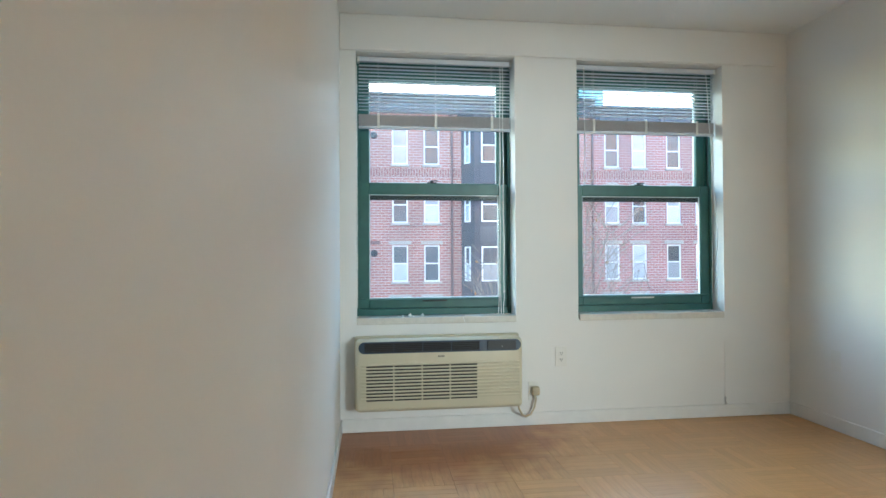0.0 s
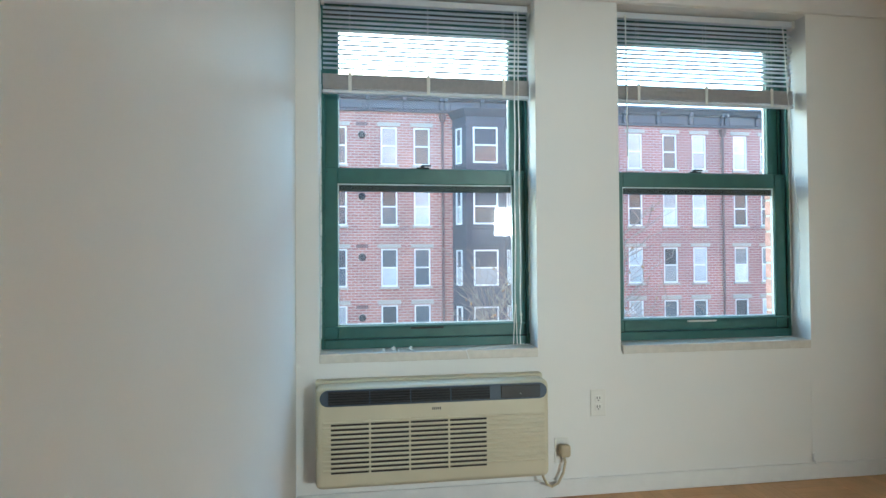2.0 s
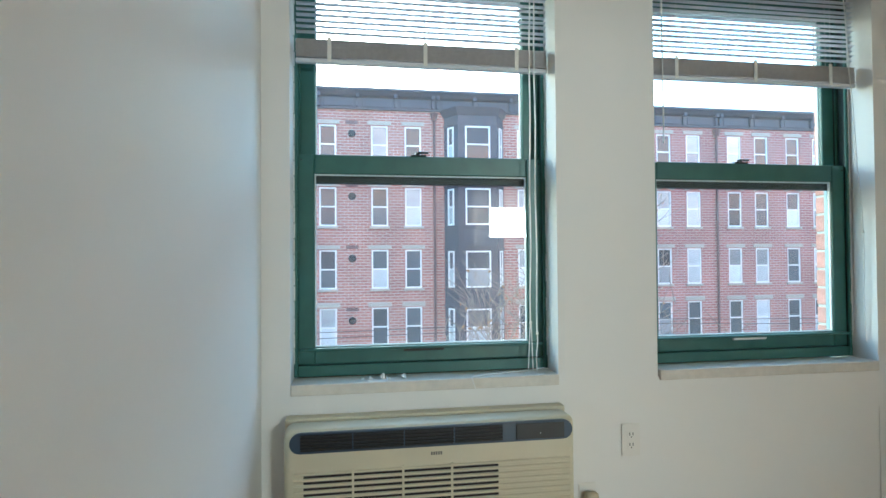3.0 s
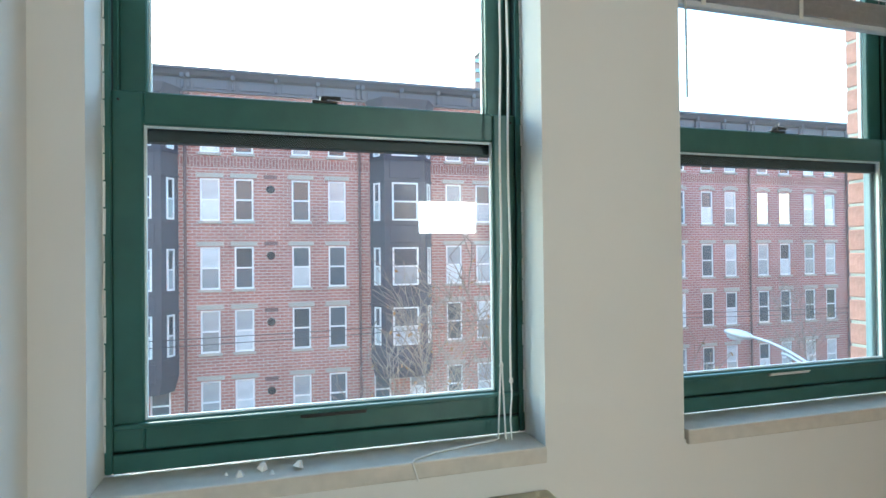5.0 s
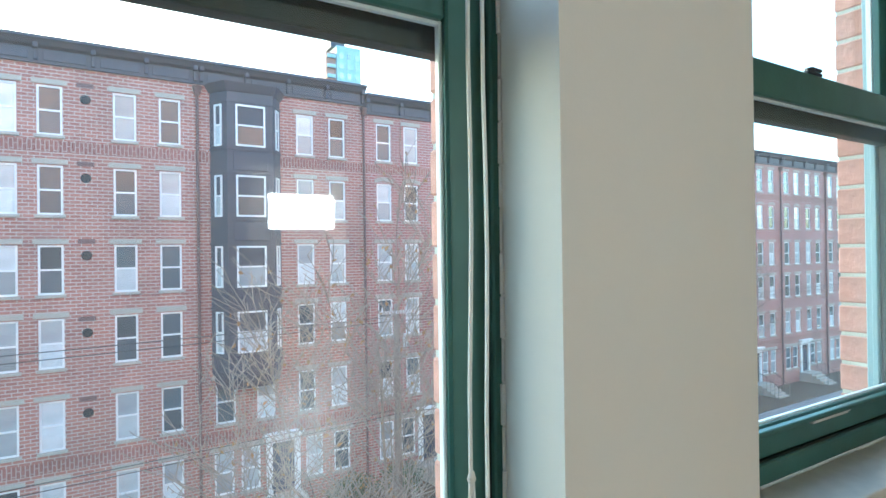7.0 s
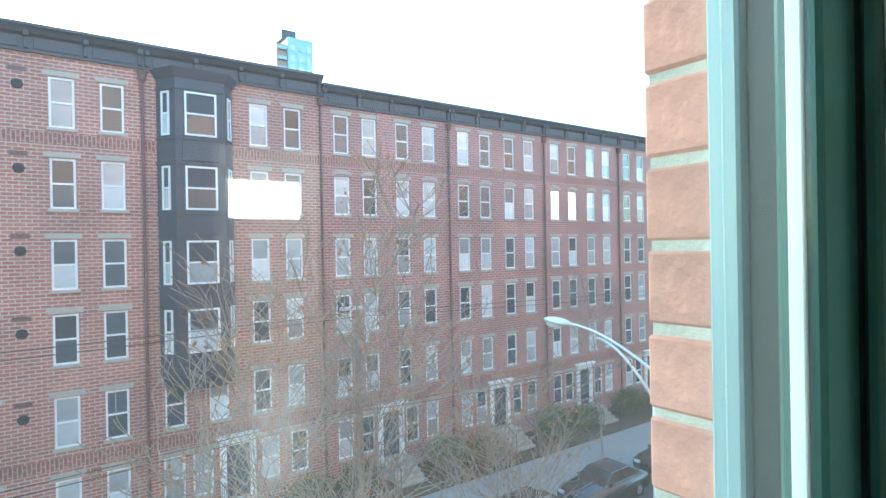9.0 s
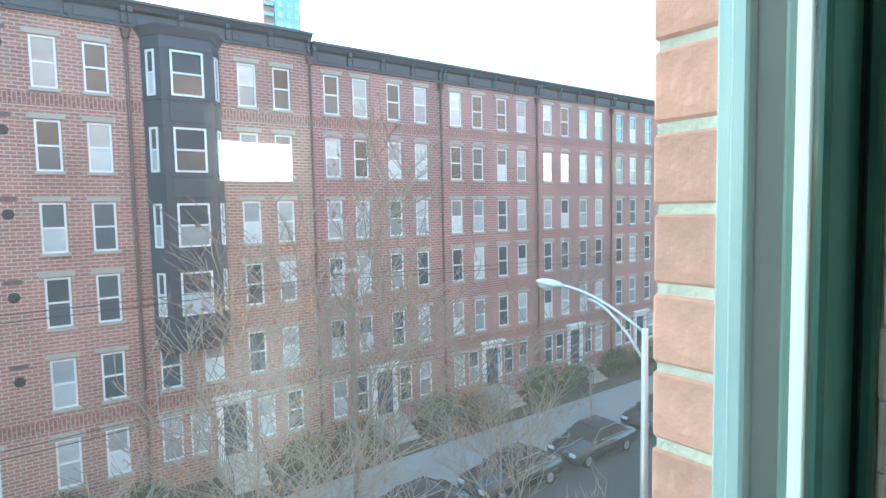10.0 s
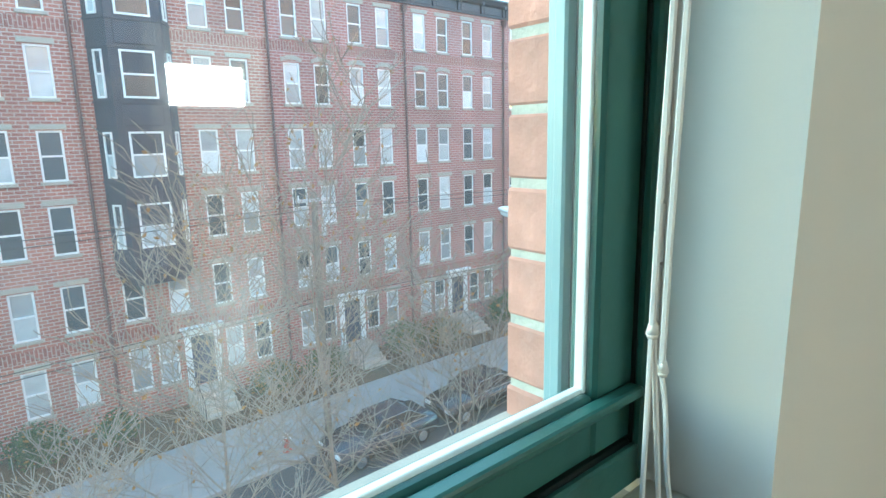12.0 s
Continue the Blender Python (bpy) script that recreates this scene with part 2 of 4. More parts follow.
def link(name, bm, material, smooth=False):
    me = bpy.data.meshes.new(name)
    if smooth:
        for f in bm.faces:
            f.smooth = True
    bm.to_mesh(me)
    bm.free()
    me.materials.append(material)
    return new(name, me)


def part(name, bm, material, parent, label="", smooth=False):
    ob = link(name, bm, material, smooth)
    ob.parent = parent
    return tagged(ob, label)


def boxpart(name, a, b, material, parent, bevel=0.0, label=""):
    bm = bmesh.new()
    cube(bm, a, b, bevel)
    return part(name, bm, material, parent, label)


def structure(name, boxes, material, label, category):
    bm = bmesh.new()
    for a, b in boxes:
        cube(bm, a, b)
    return tagged(link(name, bm, material), label, category, kind="structure")


def thing(name, at, label, category, group=""):
    ob = new(name)
    ob.location = at
    return tagged(ob, label, category, group)


# ---- the room ----
RX, RY, RZ = 3.125, -8.0, 2.68
OX = [(0.104, 1.148), (1.577, 2.632)]
Z_SILL, Z_HEAD = 0.7255, 2.44
structure("wall_left", [((-0.15, RY, 0), (0, 0, RZ))], M["wall"], "plain off-white painted wall beside the windows", "wall")
structure("wall_right", [((RX, -5.12, 0), (RX + 0.2, 0, RZ))], M["wall"], "plain off-white painted side wall", "wall")
# Unseen partition, added so its doorway narrows the light from the rear.
structure("wall_partition", [((0, -5.12, 0), (1.95, -5.0, RZ)), ((3.02, -5.12, 0), (RX, -5.0, RZ)), ((1.95, -5.12, 2.12), (3.02, -5.0, RZ))], M["wall"], "plain off-white unseen partition, added to keep rear light off the left wall", "wall")
# Unseen hall walls, added around the rear window and its lamp.
structure("wall_hall", [((4.4, RY, 0), (4.55, -5.12, RZ)), ((RX + 0.2, -5.12, 0), (4.55, -5.0, RZ))], M["wall"], "plain off-white painted hall wall", "wall")
structure("wall_back", [((-0.15, RY - 0.15, 0), (2.92, RY, RZ)), ((3.98, RY - 0.15, 0), (4.55, RY, RZ)), ((2.92, RY - 0.15, 0), (3.98, RY, 1.60)), ((2.92, RY - 0.15, 2.16), (3.98, RY, RZ))], M["wall"], "plain off-white painted rear wall with a small window", "wall")
wz0, wz1 = Z_SILL - 0.03, Z_HEAD
structure("wall_window", [
    ((-0.15, 0, 0), (OX[0][0], 0.26, RZ)), ((OX[0][1], 0, 0), (OX[1][0], 0.26, RZ)), ((OX[1][1], 0, 0), (RX + 0.15, 0.26, RZ)),
    ((OX[0][0], 0, 0), (OX[0][1], 0.26, wz0)), ((OX[1][0], 0, 0), (OX[1][1], 0.26, wz0)),
    ((OX[0][0], 0, wz1), (OX[0][1], 0.26, RZ)), ((OX[1][0], 0, wz1), (OX[1][1], 0.26, RZ))],
    M["wall"], "off-white painted window wall with two deep openings", "wall")
bm = bmesh.new()
cube(bm, (0.001, -0.014, Z_HEAD + 0.004), (RX - 0.001, -0.001, RZ), 0.008, 2)
tagged(link("trim_beam", bm, M["wall"]), "off-white painted shallow beam above both windows", "beam", kind="structure")
structure("ceiling", [((-0.15, RY - 0.15, RZ), (4.55, 0.26, RZ + 0.15))], M["ceil"], "plain white painted flat ceiling", "ceiling")
fl = structure("floor", [((-0.15, RY - 0.15, -0.2), (4.55, 0.26, -0.012))], M["joint"], "honey-coloured oak parquet floor in finger blocks", "floor")
for nm, a, b in (("baseboard", (0.0, -5.0, 0), (0.013, -0.014, 0.085)), ("baseboard", (0.0, -0.014, 0), (RX, -0.001, 0.085)), ("baseboard", (RX - 0.013, -5.0, 0), (RX, -0.014, 0.085))):
    bm = bmesh.new()
    cube(bm, a, b, 0.004, 2)
    tagged(link(nm, bm, M["trim"]), "low white painted baseboard, paint slightly chipped", "baseboard", kind="structure")

# outer brick leaf and the rest of this building's front
# Unseen run to x=60 and 14 m height added to keep sun off the facade.
structure("wall_outer", [
    ((-14, 0.262, -10.3), (OX[0][0] - 0.22, 0.345, 14)), ((OX[0][1] + 0.22, 0.262, -10.3), (OX[1][0] - 0.22, 0.345, 14)), ((OX[1][1] + 0.22, 0.262, -10.3), (60, 0.345, 14)),
    ((OX[0][0] - 0.22, 0.262, -10.3), (OX[0][1] + 0.22, 0.345, 0.70)), ((OX[1][0] - 0.22, 0.262, -10.3), (OX[1][1] + 0.22, 0.345, 0.70)),
    ((OX[0][0] - 0.22, 0.262, 2.45), (OX[0][1] + 0.22, 0.345, 14)), ((OX[1][0] - 0.22, 0.262, 2.45), (OX[1][1] + 0.22, 0.345, 14)),
    ((-14, -12, -10.3), (-13.7, 0.262, 14)), ((59.7, -12, -10.3), (60, 0.262, 14)), ((-14, -12.3, -10.3), (60, -12, 14)), ((-14, -12.3, 14), (60, 0.345, 14.3))],
    M["brick"], "red brick outer front of this building, run on unseen to block sun", "wall")


# ---- windows, frame by frame ----
def bar_rect(x0, x1, z0, z1, y0, y1, w, wb, wt_, bev=0.003):
    bm = bmesh.new()
    cube(bm, (x0, y0, z0), (x0 + w, y1, z1), bev)
    cube(bm, (x1 - w, y0, z0), (x1, y1, z1), bev)
    cube(bm, (x0 + w, y0 + 0.001, z0), (x1 - w, y1 - 0.001, z0 + wb), bev)
    cube(bm, (x0 + w, y0 + 0.001, z1 - wt_), (x1 - w, y1 - 0.001, z1), bev)
    return bm


def window(name, ox, lift):
    W = new(name)
    W.location = (ox, 0, 0)
    tagged(W, "green painted double-hung window with blind pulled half up", "window", kind="structure")
    x0, x1 = 0.0, 1.044
    # fixed frame with its tracks
    part("window_frame", bar_rect(x0 + 0.001, x1 - 0.001, 0.7265, 2.439, 0.122, 0.134, 0.016, 0.044, 0.05), M["green"], W)
    part("track", bar_rect(x0 + 0.001, x1 - 0.001, 0.7265, 2.439, 0.135, 0.172, 0.011, 0.042, 0.05), M["track"], W, "dark sash track")
    part("parting_stop", bar_rect(x0 + 0.001, x1 - 0.001, 0.7265, 2.439, 0.173, 0.182, 0.022, 0.052, 0.05), M["green"], W)
    part("track", bar_rect(x0 + 0.001, x1 - 0.001, 0.7265, 2.439, 0.183, 0.222, 0.013, 0.052, 0.05), M["track"], W, "dark sash track")
    part("outer_frame", bar_rect(x0 - 0.012, x1 + 0.008, 0.735, 2.445, 0.223, 0.240, 0.034, 0.045, 0.05), M["teal"], W, "pale blue-green outer frame")
    part("outer_stop", bar_rect(x0 - 0.012, x1 + 0.008, 0.735, 2.445, 0.241, 0.259, 0.022, 0.03, 0.04), M["teal"], W, "pale blue-green outer stop")
    # lower sash
    s = part("lower_sash", bar_rect(0.014, 1.030, 0.772, 1.613, 0.137, 0.170, 0.067, 0.068, 0.078, 0.004), M["green"], W)
    part("bead", bar_rect(0.0805, 0.9635, 0.8395, 1.5355, 0.148, 0.159, 0.006, 0.006, 0.006, 0.001), M["bead"], s, "pale glazing bead with the sky-lit edge in its colour")
    g = boxpart("pane", (0.083, 0.143, 0.842), (0.961, 0.147, 1.533), M["glass"], s)
    g.visible_shadow = False
    bm = bmesh.new()
    cube(bm, (0.02, 0.118, 0.826), (1.024, 0.137, 0.838), 0.004, 2)
    part("ledge", bm, M["green"], s)
    bm = bmesh.new()
    cube(bm, (0.435, 0.126, 0.816), (0.60, 0.138, 0.826), 0.002)
    cube(bm, (0.435, 0.122, 0.822), (0.60, 0.128, 0.826), 0.001)
    part("lift_handle", bm, M[lift], s, "narrow lift handle")
    for hx in (0.03, 1.014):
        bm = bmesh.new()
        rod(bm, (hx, 0.132, 1.59), (hx, 0.138, 1.59), 0.003)
        part("screw", bm, M["black"], s)
    bm = bmesh.new()
    cube(bm, (0.470, 0.140, 1.613), (0.535, 0.166, 1.621), 0.003, 2)
    rod(bm, (0.5, 0.153, 1.62), (0.5, 0.153, 1.632), 0.011)
    cube(bm, (0.498, 0.145, 1.626), (0.545, 0.158, 1.635), 0.003, 2)
    part("sash_lock", bm, M["black"], s, "black cam lock")
    # upper sash
    # Rail belongs to the green sash; its shade is put into dark colour.
    bm = bmesh.new()
    cube(bm, (0.024, 0.1835, 1.503), (1.020, 0.2165, 1.5595), 0.003)
    part("meeting_rail", bm, M["track"], W, "upper sash bottom rail, its shade painted on in dark colour")
    u = part("upper_sash", bar_rect(0.020, 1.024, 1.560, 2.385, 0.185, 0.218, 0.062, 0.055, 0.07, 0.004), M["green"], W)
    part("bead", bar_rect(0.0815, 0.9625, 1.6145, 2.3155, 0.206, 0.219, 0.006, 0.006, 0.006, 0.001), M["bead"], u, "pale glazing bead with the sky-lit edge in its colour")
    g = boxpart("pane", (0.084, 0.199, 1.617), (0.96, 0.203, 2.313), M["glass"], u)
    g.visible_shadow = False
    # inner sill and outer sill
    bm = bmesh.new()
    cube(bm, (0.001, -0.012, 0.683), (1.043, 0.121, 0.7255), 0.004, 2)
    part("window_sill", bm, M["sill"], W, "cream stone sill with a plain edge")
    bm = bmesh.new()
    cube(bm, (-0.03, 0.262, 0.685), (1.07, 0.352, 0.712), 0.005)
    part("outer_sill", bm, M["stone"], W, "pale stone outer sill")
    # caulk line, uneven along the wall
    rng = random.Random(4)
    bm = bmesh.new()
    for k in range(26):
        z = 0.78 + k * 0.062
        for xx in (0.003, 1.041):
            rod(bm, (xx, 0.120, z), (xx + rng.uniform(-0.001, 0.001), 0.120, z + 0.058), rng.uniform(0.002, 0.0045), None, 5)
    part("caulk", bm, M["trim"], W, "uneven white caulk")
    return W


win_1 = window("window_1", 0.104, "black")
win_2 = window("window_2", 1.5825, "plate")


# ---- blinds ----
def blind(name, at):
    B = thing(name, at, "white aluminium venetian blind pulled half up in the window recess", "blind", "venetian blinds")
    bm = bmesh.new()
    cube(bm, (0.006, -0.015, -0.036), (1.036, 0.015, -0.004), 0.003, 2)
    hr = part("headrail", bm, M["slat"], B)
    for xx in (0.0, 1.024):
        boxpart("bracket", (xx + 0.002, -0.019, -0.042), (xx + 0.018, 0.019, 0.0), M["plate"], hr, 0.002)
    me = None
    n = 14
    for k in range(n):
        z = -0.058 - k * 0.0225
        if me is None:
            bm = bmesh.new()
            prof = [(-0.0125, -0.0015), (-0.006, 0.001), (0, 0.0018), (0.006, 0.001), (0.0125, -0.0015)]
            top = [[bm.verts.new((xx, y, zz)) for y, zz in prof] for xx in (0.012, 1.030)]
            bot = [[bm.verts.new((xx, y, zz - 0.0006)) for y, zz in prof] for xx in (0.012, 1.030)]
            for i in range(4):
                bm.faces.new((top[0][i], top[1][i], top[1][i + 1], top[0][i + 1]))
                bm.faces.new((bot[0][i + 1], bot[1][i + 1], bot[1][i], bot[0][i]))
            bm.faces.new((top[0][0], bot[0][0], bot[1][0], top[1][0])), bm.faces.new((top[0][4], top[1][4], bot[1][4], bot[0][4]))
            ob = part("slat", bm, M["slat"], B)
            me = ob.data
        else:
            ob = new("slat", me)
            ob.parent = B
        ob.location = (0, 0, z)
        ob.rotation_euler = (radians(-6 + (k * 7 % 5)), 0, radians(0.15 * ((k * 3) % 5 - 2)))
    rng = random.Random(7)
    for k in range(17):
        z = -0.385 - k * 0.0042
        bm = bmesh.new()
        cube(bm, (0.012 + rng.uniform(-0.002, 0.002), -0.0125 + rng.uniform(-0.001, 0.001), z - 0.0012), (1.030 + rng.uniform(-0.002, 0.002), 0.0125, z + 0.0012))
        part("stacked_slat", bm, M["stack"], B)
    bm = bmesh.new()
    cube(bm, (0.010, -0.014, -0.476), (1.032, 0.014, -0.459), 0.004, 2)
    part("bottom_rail", bm, M["slat"], B)
    for xx in (0.14, 0.52, 0.90):
        bm = bmesh.new()
        for yy in (-0.0135, 0.0135):
            rod(bm, (xx, yy, -0.036), (xx, yy, -0.459), 0.0008, None, 4)
        part("ladder_cord", bm, M["cord"], B)
        boxpart("tape", (xx - 0.008, -0.0165, -0.470), (xx + 0.008, -0.0145, -0.375), M["plate"], B, 0, "pale tape over the gathered slats")
    return B


bl1 = blind("venetian_blind", (0.108, 0.085, 2.437))
bl2 = copy_thing(bl1, pose(1.586, 0.085, 2.437))


def pull_cord(label, strands, tassels, loops):
    C = thing("drawstring", (0, 0, 0), label, "cord", "blind cords")
    for pts in strands:
        bm = bmesh.new()
        tube(bm, pts, 0.0030)
        part("strand", bm, M["cord"], C)
    for x, y, z in tassels:
        bm = bmesh.new()
        rod(bm, (x, y, z + 0.008), (x, y, z - 0.002), 0.0035, 0.006, 10)
        rod(bm, (x, y, z - 0.002), (x, y, z - 0.007), 0.006, 0.004, 10)
        part("tassel", bm, M["plate"], C, "white plastic cord knob", True)
    for pts in loops:
        bm = bmesh.new()
        tube(bm, pts, 0.0024)
        part("tail", bm, M["cord"], C)
    return C


def sag(p, q, n, drop, wob=0.0):
    p, q = Vector(p), Vector(q)
    return [p.lerp(q, i / n) + Vector((wob * math.sin(i * 1.3), 0, -drop * 4 * (i / n) * (1 - i / n))) for i in range(n + 1)]


pull_cord("two thin white blind pull cords with knobs, tails on the sill",
          [sag((1.063, 0.064, 2.40), (1.058, 0.075, 0.93), 14, 0, 0.002), sag((1.080, 0.064, 2.40), (1.088, 0.080, 0.885), 14, 0, 0.002)],
          [(1.058, 0.075, 0.925), (1.088, 0.080, 0.880)],
          [sag((1.056, 0.075, 0.92), (1.045, 0.07, 0.732), 6, 0) + sag((1.045, 0.07, 0.730), (0.86, 0.03, 0.729), 10, 0, 0.004)[1:],
           sag((1.060, 0.075, 0.92), (1.062, 0.06, 0.732), 6, 0), sag((1.088, 0.08, 0.873), (1.075, 0.055, 0.730), 6, 0, 0.002),
           [Vector((0.86, 0.03, 0.729)), Vector((0.80, 0.0, 0.729)), Vector((0.79, -0.0135, 0.7265)), Vector((0.805, -0.0145, 0.68))]])
pull_cord("thin white blind cord caught against the window reveal",
          [sag((2.55, 0.064, 2.40), (2.612, 0.045, 1.30), 12, 0, 0.002)], [(2.612, 0.045, 1.295)], [sag((2.612, 0.045, 1.29), (2.618, 0.05, 0.80), 6, 0, 0.003)])
wand = thing("blind_wand", (1.652, 0.062, 2.40), "clear plastic tilt wand hanging from the blind", "wand")
bm = bmesh.new()
rod(bm, (0, 0, 0), (0.004, 0, -0.72), 0.0035, None, 6)
part("stick", bm, M["cord"], wand)
bm = bmesh.new()
rod(bm, (0, 0, 0.012), (0, 0, -0.012), 0.005, None, 8)
part("hook", bm, M["plate"], wand)

# crumbs of broken plastic on the sill
for k, (x, y, s) in enumerate(((0.40, 0.03, 0.012), (0.45, 0.05, 0.014), (0.47, 0.02, 0.008), (0.53, 0.035, 0.014), (0.37, 0.045, 0.006))):
    bm = bmesh.new()
    bmesh.ops.create_cone(bm, cap_ends=True, segments=5, radius1=s, radius2=s * 0.3, depth=s * 1.1, matrix=pose(0, 0, s * 0.5, 25 * (k % 2), 0, 40 * k))
    lo = min(v.co.z for v in bm.verts)
    for v in bm.verts:
        v.co.z -= lo
    ob = tagged(link("plastic_chip", bm, M["tooth"]), "small broken white plastic chip on the window sill", "debris", "chips on the sill")
    ob.location = (x, y, 0.7257)

# ---- wall air conditioner ----
ac = thing("air_conditioner", (0.09, 0, 0.155), "cream wall-mounted air conditioner with dark top grille under the window", "air conditioner")
W_, H_ = 1.062, 0.452
bm = bmesh.new()
cube(bm, (0.0, -0.055, 0.0), (W_, -0.001, H_ + 0.006), 0.006, 2)
part("wall_sleeve", bm, M["cream"], ac)
bm = bmesh.new()
cube(bm, (0.008, -0.178, 0.012), (W_ - 0.008, -0.056, H_), 0.028, 4)
part("front_cover", bm, M["cream"], ac, "", True)


def oval(x0, x1, z0, z1, y0, y1, n=10):
    r = (z1 - z0) / 2
    pts = [(x1 - r + r * math.sin(math.pi * i / n), (z0 + r) + r * math.cos(math.pi * i / n)) for i in range(n + 1)]
    pts += [(x0 + r - r * math.sin(math.pi * i / n), (z0 + r) - r * math.cos(math.pi * i / n)) for i in range(n + 1)]
    bm = bmesh.new()
    extrude_xz(bm, pts, y0, y1)
    return bm


top = part("top_panel", oval(0.028, W_ - 0.022, 0.372, 0.442, -0.184, -0.170), M["slate"], ac, "slate blue rounded panel")
boxpart("grille_recess", (0.065, -0.1855, 0.380), (0.775, -0.1835, 0.436), M["dark"], top)
for k in range(5):
    boxpart("vane", (0.066, -0.191, 0.384 + k * 0.0115), (0.774, -0.186, 0.388 + k * 0.0115), M["black"], top, 0.001)
for k in range(3):
    boxpart("rib", (0.24 + k * 0.178, -0.192, 0.381), (0.244 + k * 0.178, -0.186, 0.435), M["slate"], top)
bm = bmesh.new()
cube(bm, (0.825, -0.1895, 0.379), (1.008, -0.1835, 0.436), 0.0028, 2)
part("control_door", bm, M["black"], top, "glossy dark control flap")
boxpart("indicator", (0.915, -0.1905, 0.398), (0.918, -0.1893, 0.401), M["plate"], top)
for k in range(11):
    z = 0.082 + k * 0.0205
    boxpart("slot", (0.075, -0.1795, z), (0.76, -0.1775, z + 0.0085), M["dark"], ac)
    bm = bmesh.new()
    cube(bm, (0.04, -0.184, z + 0.009), (W_ - 0.03, -0.1775, z + 0.0195), 0.003, 1)
    part("louvre", bm, M["cream"], ac)
for k in range(3):
    boxpart("mullion", (0.238 + k * 0.174, -0.1835, 0.078), (0.246 + k * 0.174, -0.1776, 0.31), M["cream"], ac)
bm = bmesh.new()
for k in range(5):
    cube(bm, (0.515 + k * 0.0085, -0.1795, 0.341), (0.521 + k * 0.0085, -0.1775, 0.352))
part("badge", bm, M["ink"], ac, "small grey printed badge")
pc = [Vector((1.04, -0.10, 0.02)), Vector((1.05, -0.09, -0.02)), Vector((1.075, -0.07, -0.065)), Vector((1.105, -0.05, -0.085)), Vector((1.14, -0.04, -0.075)), Vector((1.168, -0.035, -0.03)), Vector((1.178, -0.035, 0.02)), Vector((1.172, -0.035, 0.06))]
bm = bmesh.new()
tube(bm, pc, 0.0065, 8)
part("power_cable", bm, M["cable"], ac, "beige rubber power cable", True)
bm = bmesh.new()
cube(bm, (1.150, -0.052, 0.045), (1.205, -0.012, 0.105), 0.014, 3)
part("plug", bm, M["cable"], ac, "beige moulded plug", True)


def outlet(at, rz):
    O = thing("wall_outlet", at, "ivory duplex wall outlet with a plain cover plate", "outlet", "wall outlets")
    O.rotation_euler = (0, 0, radians(rz))
    bm = bmesh.new()
    cube(bm, (-0.040, -0.006, -0.066), (0.040, 0, 0.066), 0.003, 2)
    part("cover_plate", bm, M["plate"], O)
    for dz in (-0.021, 0.021):
        bm = bmesh.new()
        cube(bm, (-0.018, -0.0085, dz - 0.0155), (0.018, -0.0055, dz + 0.0155), 0.0012, 1)
        s = part("socket", bm, M["plate"], O)
        for dx in (-0.0068, 0.0068):
            boxpart("slot", (dx - 0.0016, -0.0092, dz - 0.003), (dx + 0.0016, -0.0083, dz + 0.009), M["dark"], s)
        bm = bmesh.new()
        rod(bm, (0, -0.0083, dz - 0.009), (0, -0.0092, dz - 0.009), 0.003)
        part("ground_hole", bm, M["dark"], s)
    bm = bmesh.new()
    rod(bm, (0, -0.0058, 0), (0, -0.0075, 0), 0.003)
    part("screw", bm, M["plate"], O)
    return O


outlet((1.452, -0.0005, 0.447), 0)
outlet((RX - 0.0005, -0.40, 0.44), 90)
o3 = thing("wall_outlet", (1.262, -0.0005, 0.225), "ivory wall outlet behind the air conditioner plug", "outlet", "wall outlets")
bm = bmesh.new()
cube(bm, (-0.036, -0.006, -0.062), (0.036, 0, 0.062), 0.003, 2)
part("cover_plate", bm, M["plate"], o3)
st = thing("cable_stub", (2.629, -0.001, 0.075), "short painted cable stub on the wall above the baseboard", "cable")
bm = bmesh.new()
tube(bm, [Vector((0, -0.012, 0.06)), Vector((0, -0.014, 0.02)), Vector((0.004, -0.02, 0.012)), Vector((-0.004, -0.024, 0.02))], 0.006, 8)
part("stub", bm, M["trim"], st, "", True)
bm = bmesh.new()
rod(bm, (0, 0, 0.45), (0, -0.002, 0.02), 0.0018, None, 6)
part("painted_wire", bm, M["wall"], st)

# ---- street ----
GZ = -10.3
FY = 25.0
structure("ground", [((-400, 0.345, GZ - 0.5), (400, 900, GZ - 0.18))], M["asphalt"], "wide dull ground under the street", "ground")
structure("road", [((-120, 8.6, GZ - 0.18), (200, 17.7, GZ - 0.14))], M["asphalt"], "grey worn asphalt street in the shade", "road")
structure("pavement", [((-120, 17.85, GZ - 0.18), (200, 21.6, GZ))], M["paving"], "pale concrete pavement along the row houses", "pavement")
structure("pavement_near", [((-120, 0.35, GZ - 0.18), (200, 8.45, GZ))], M["paving"], "pale concrete pavement below the window", "pavement")
structure("kerb_far", [((-120, 17.7, GZ - 0.18), (200, 17.85, GZ + 0.004))], M["kerb"], "light granite kerb along the street", "kerb")
structure("kerb_near", [((-120, 8.45, GZ - 0.18), (200, 8.6, GZ + 0.004))], M["kerb"], "light granite kerb along the street", "kerb")
structure("planting_bed", [((-120, 21.6, GZ - 0.18), (200, FY, GZ + 0.06))], M["soil"], "planted front beds with dry leaf litter", "ground")

ROWS = [5.75, 2.78, -0.2, -2.95, -6.0, -9.03]


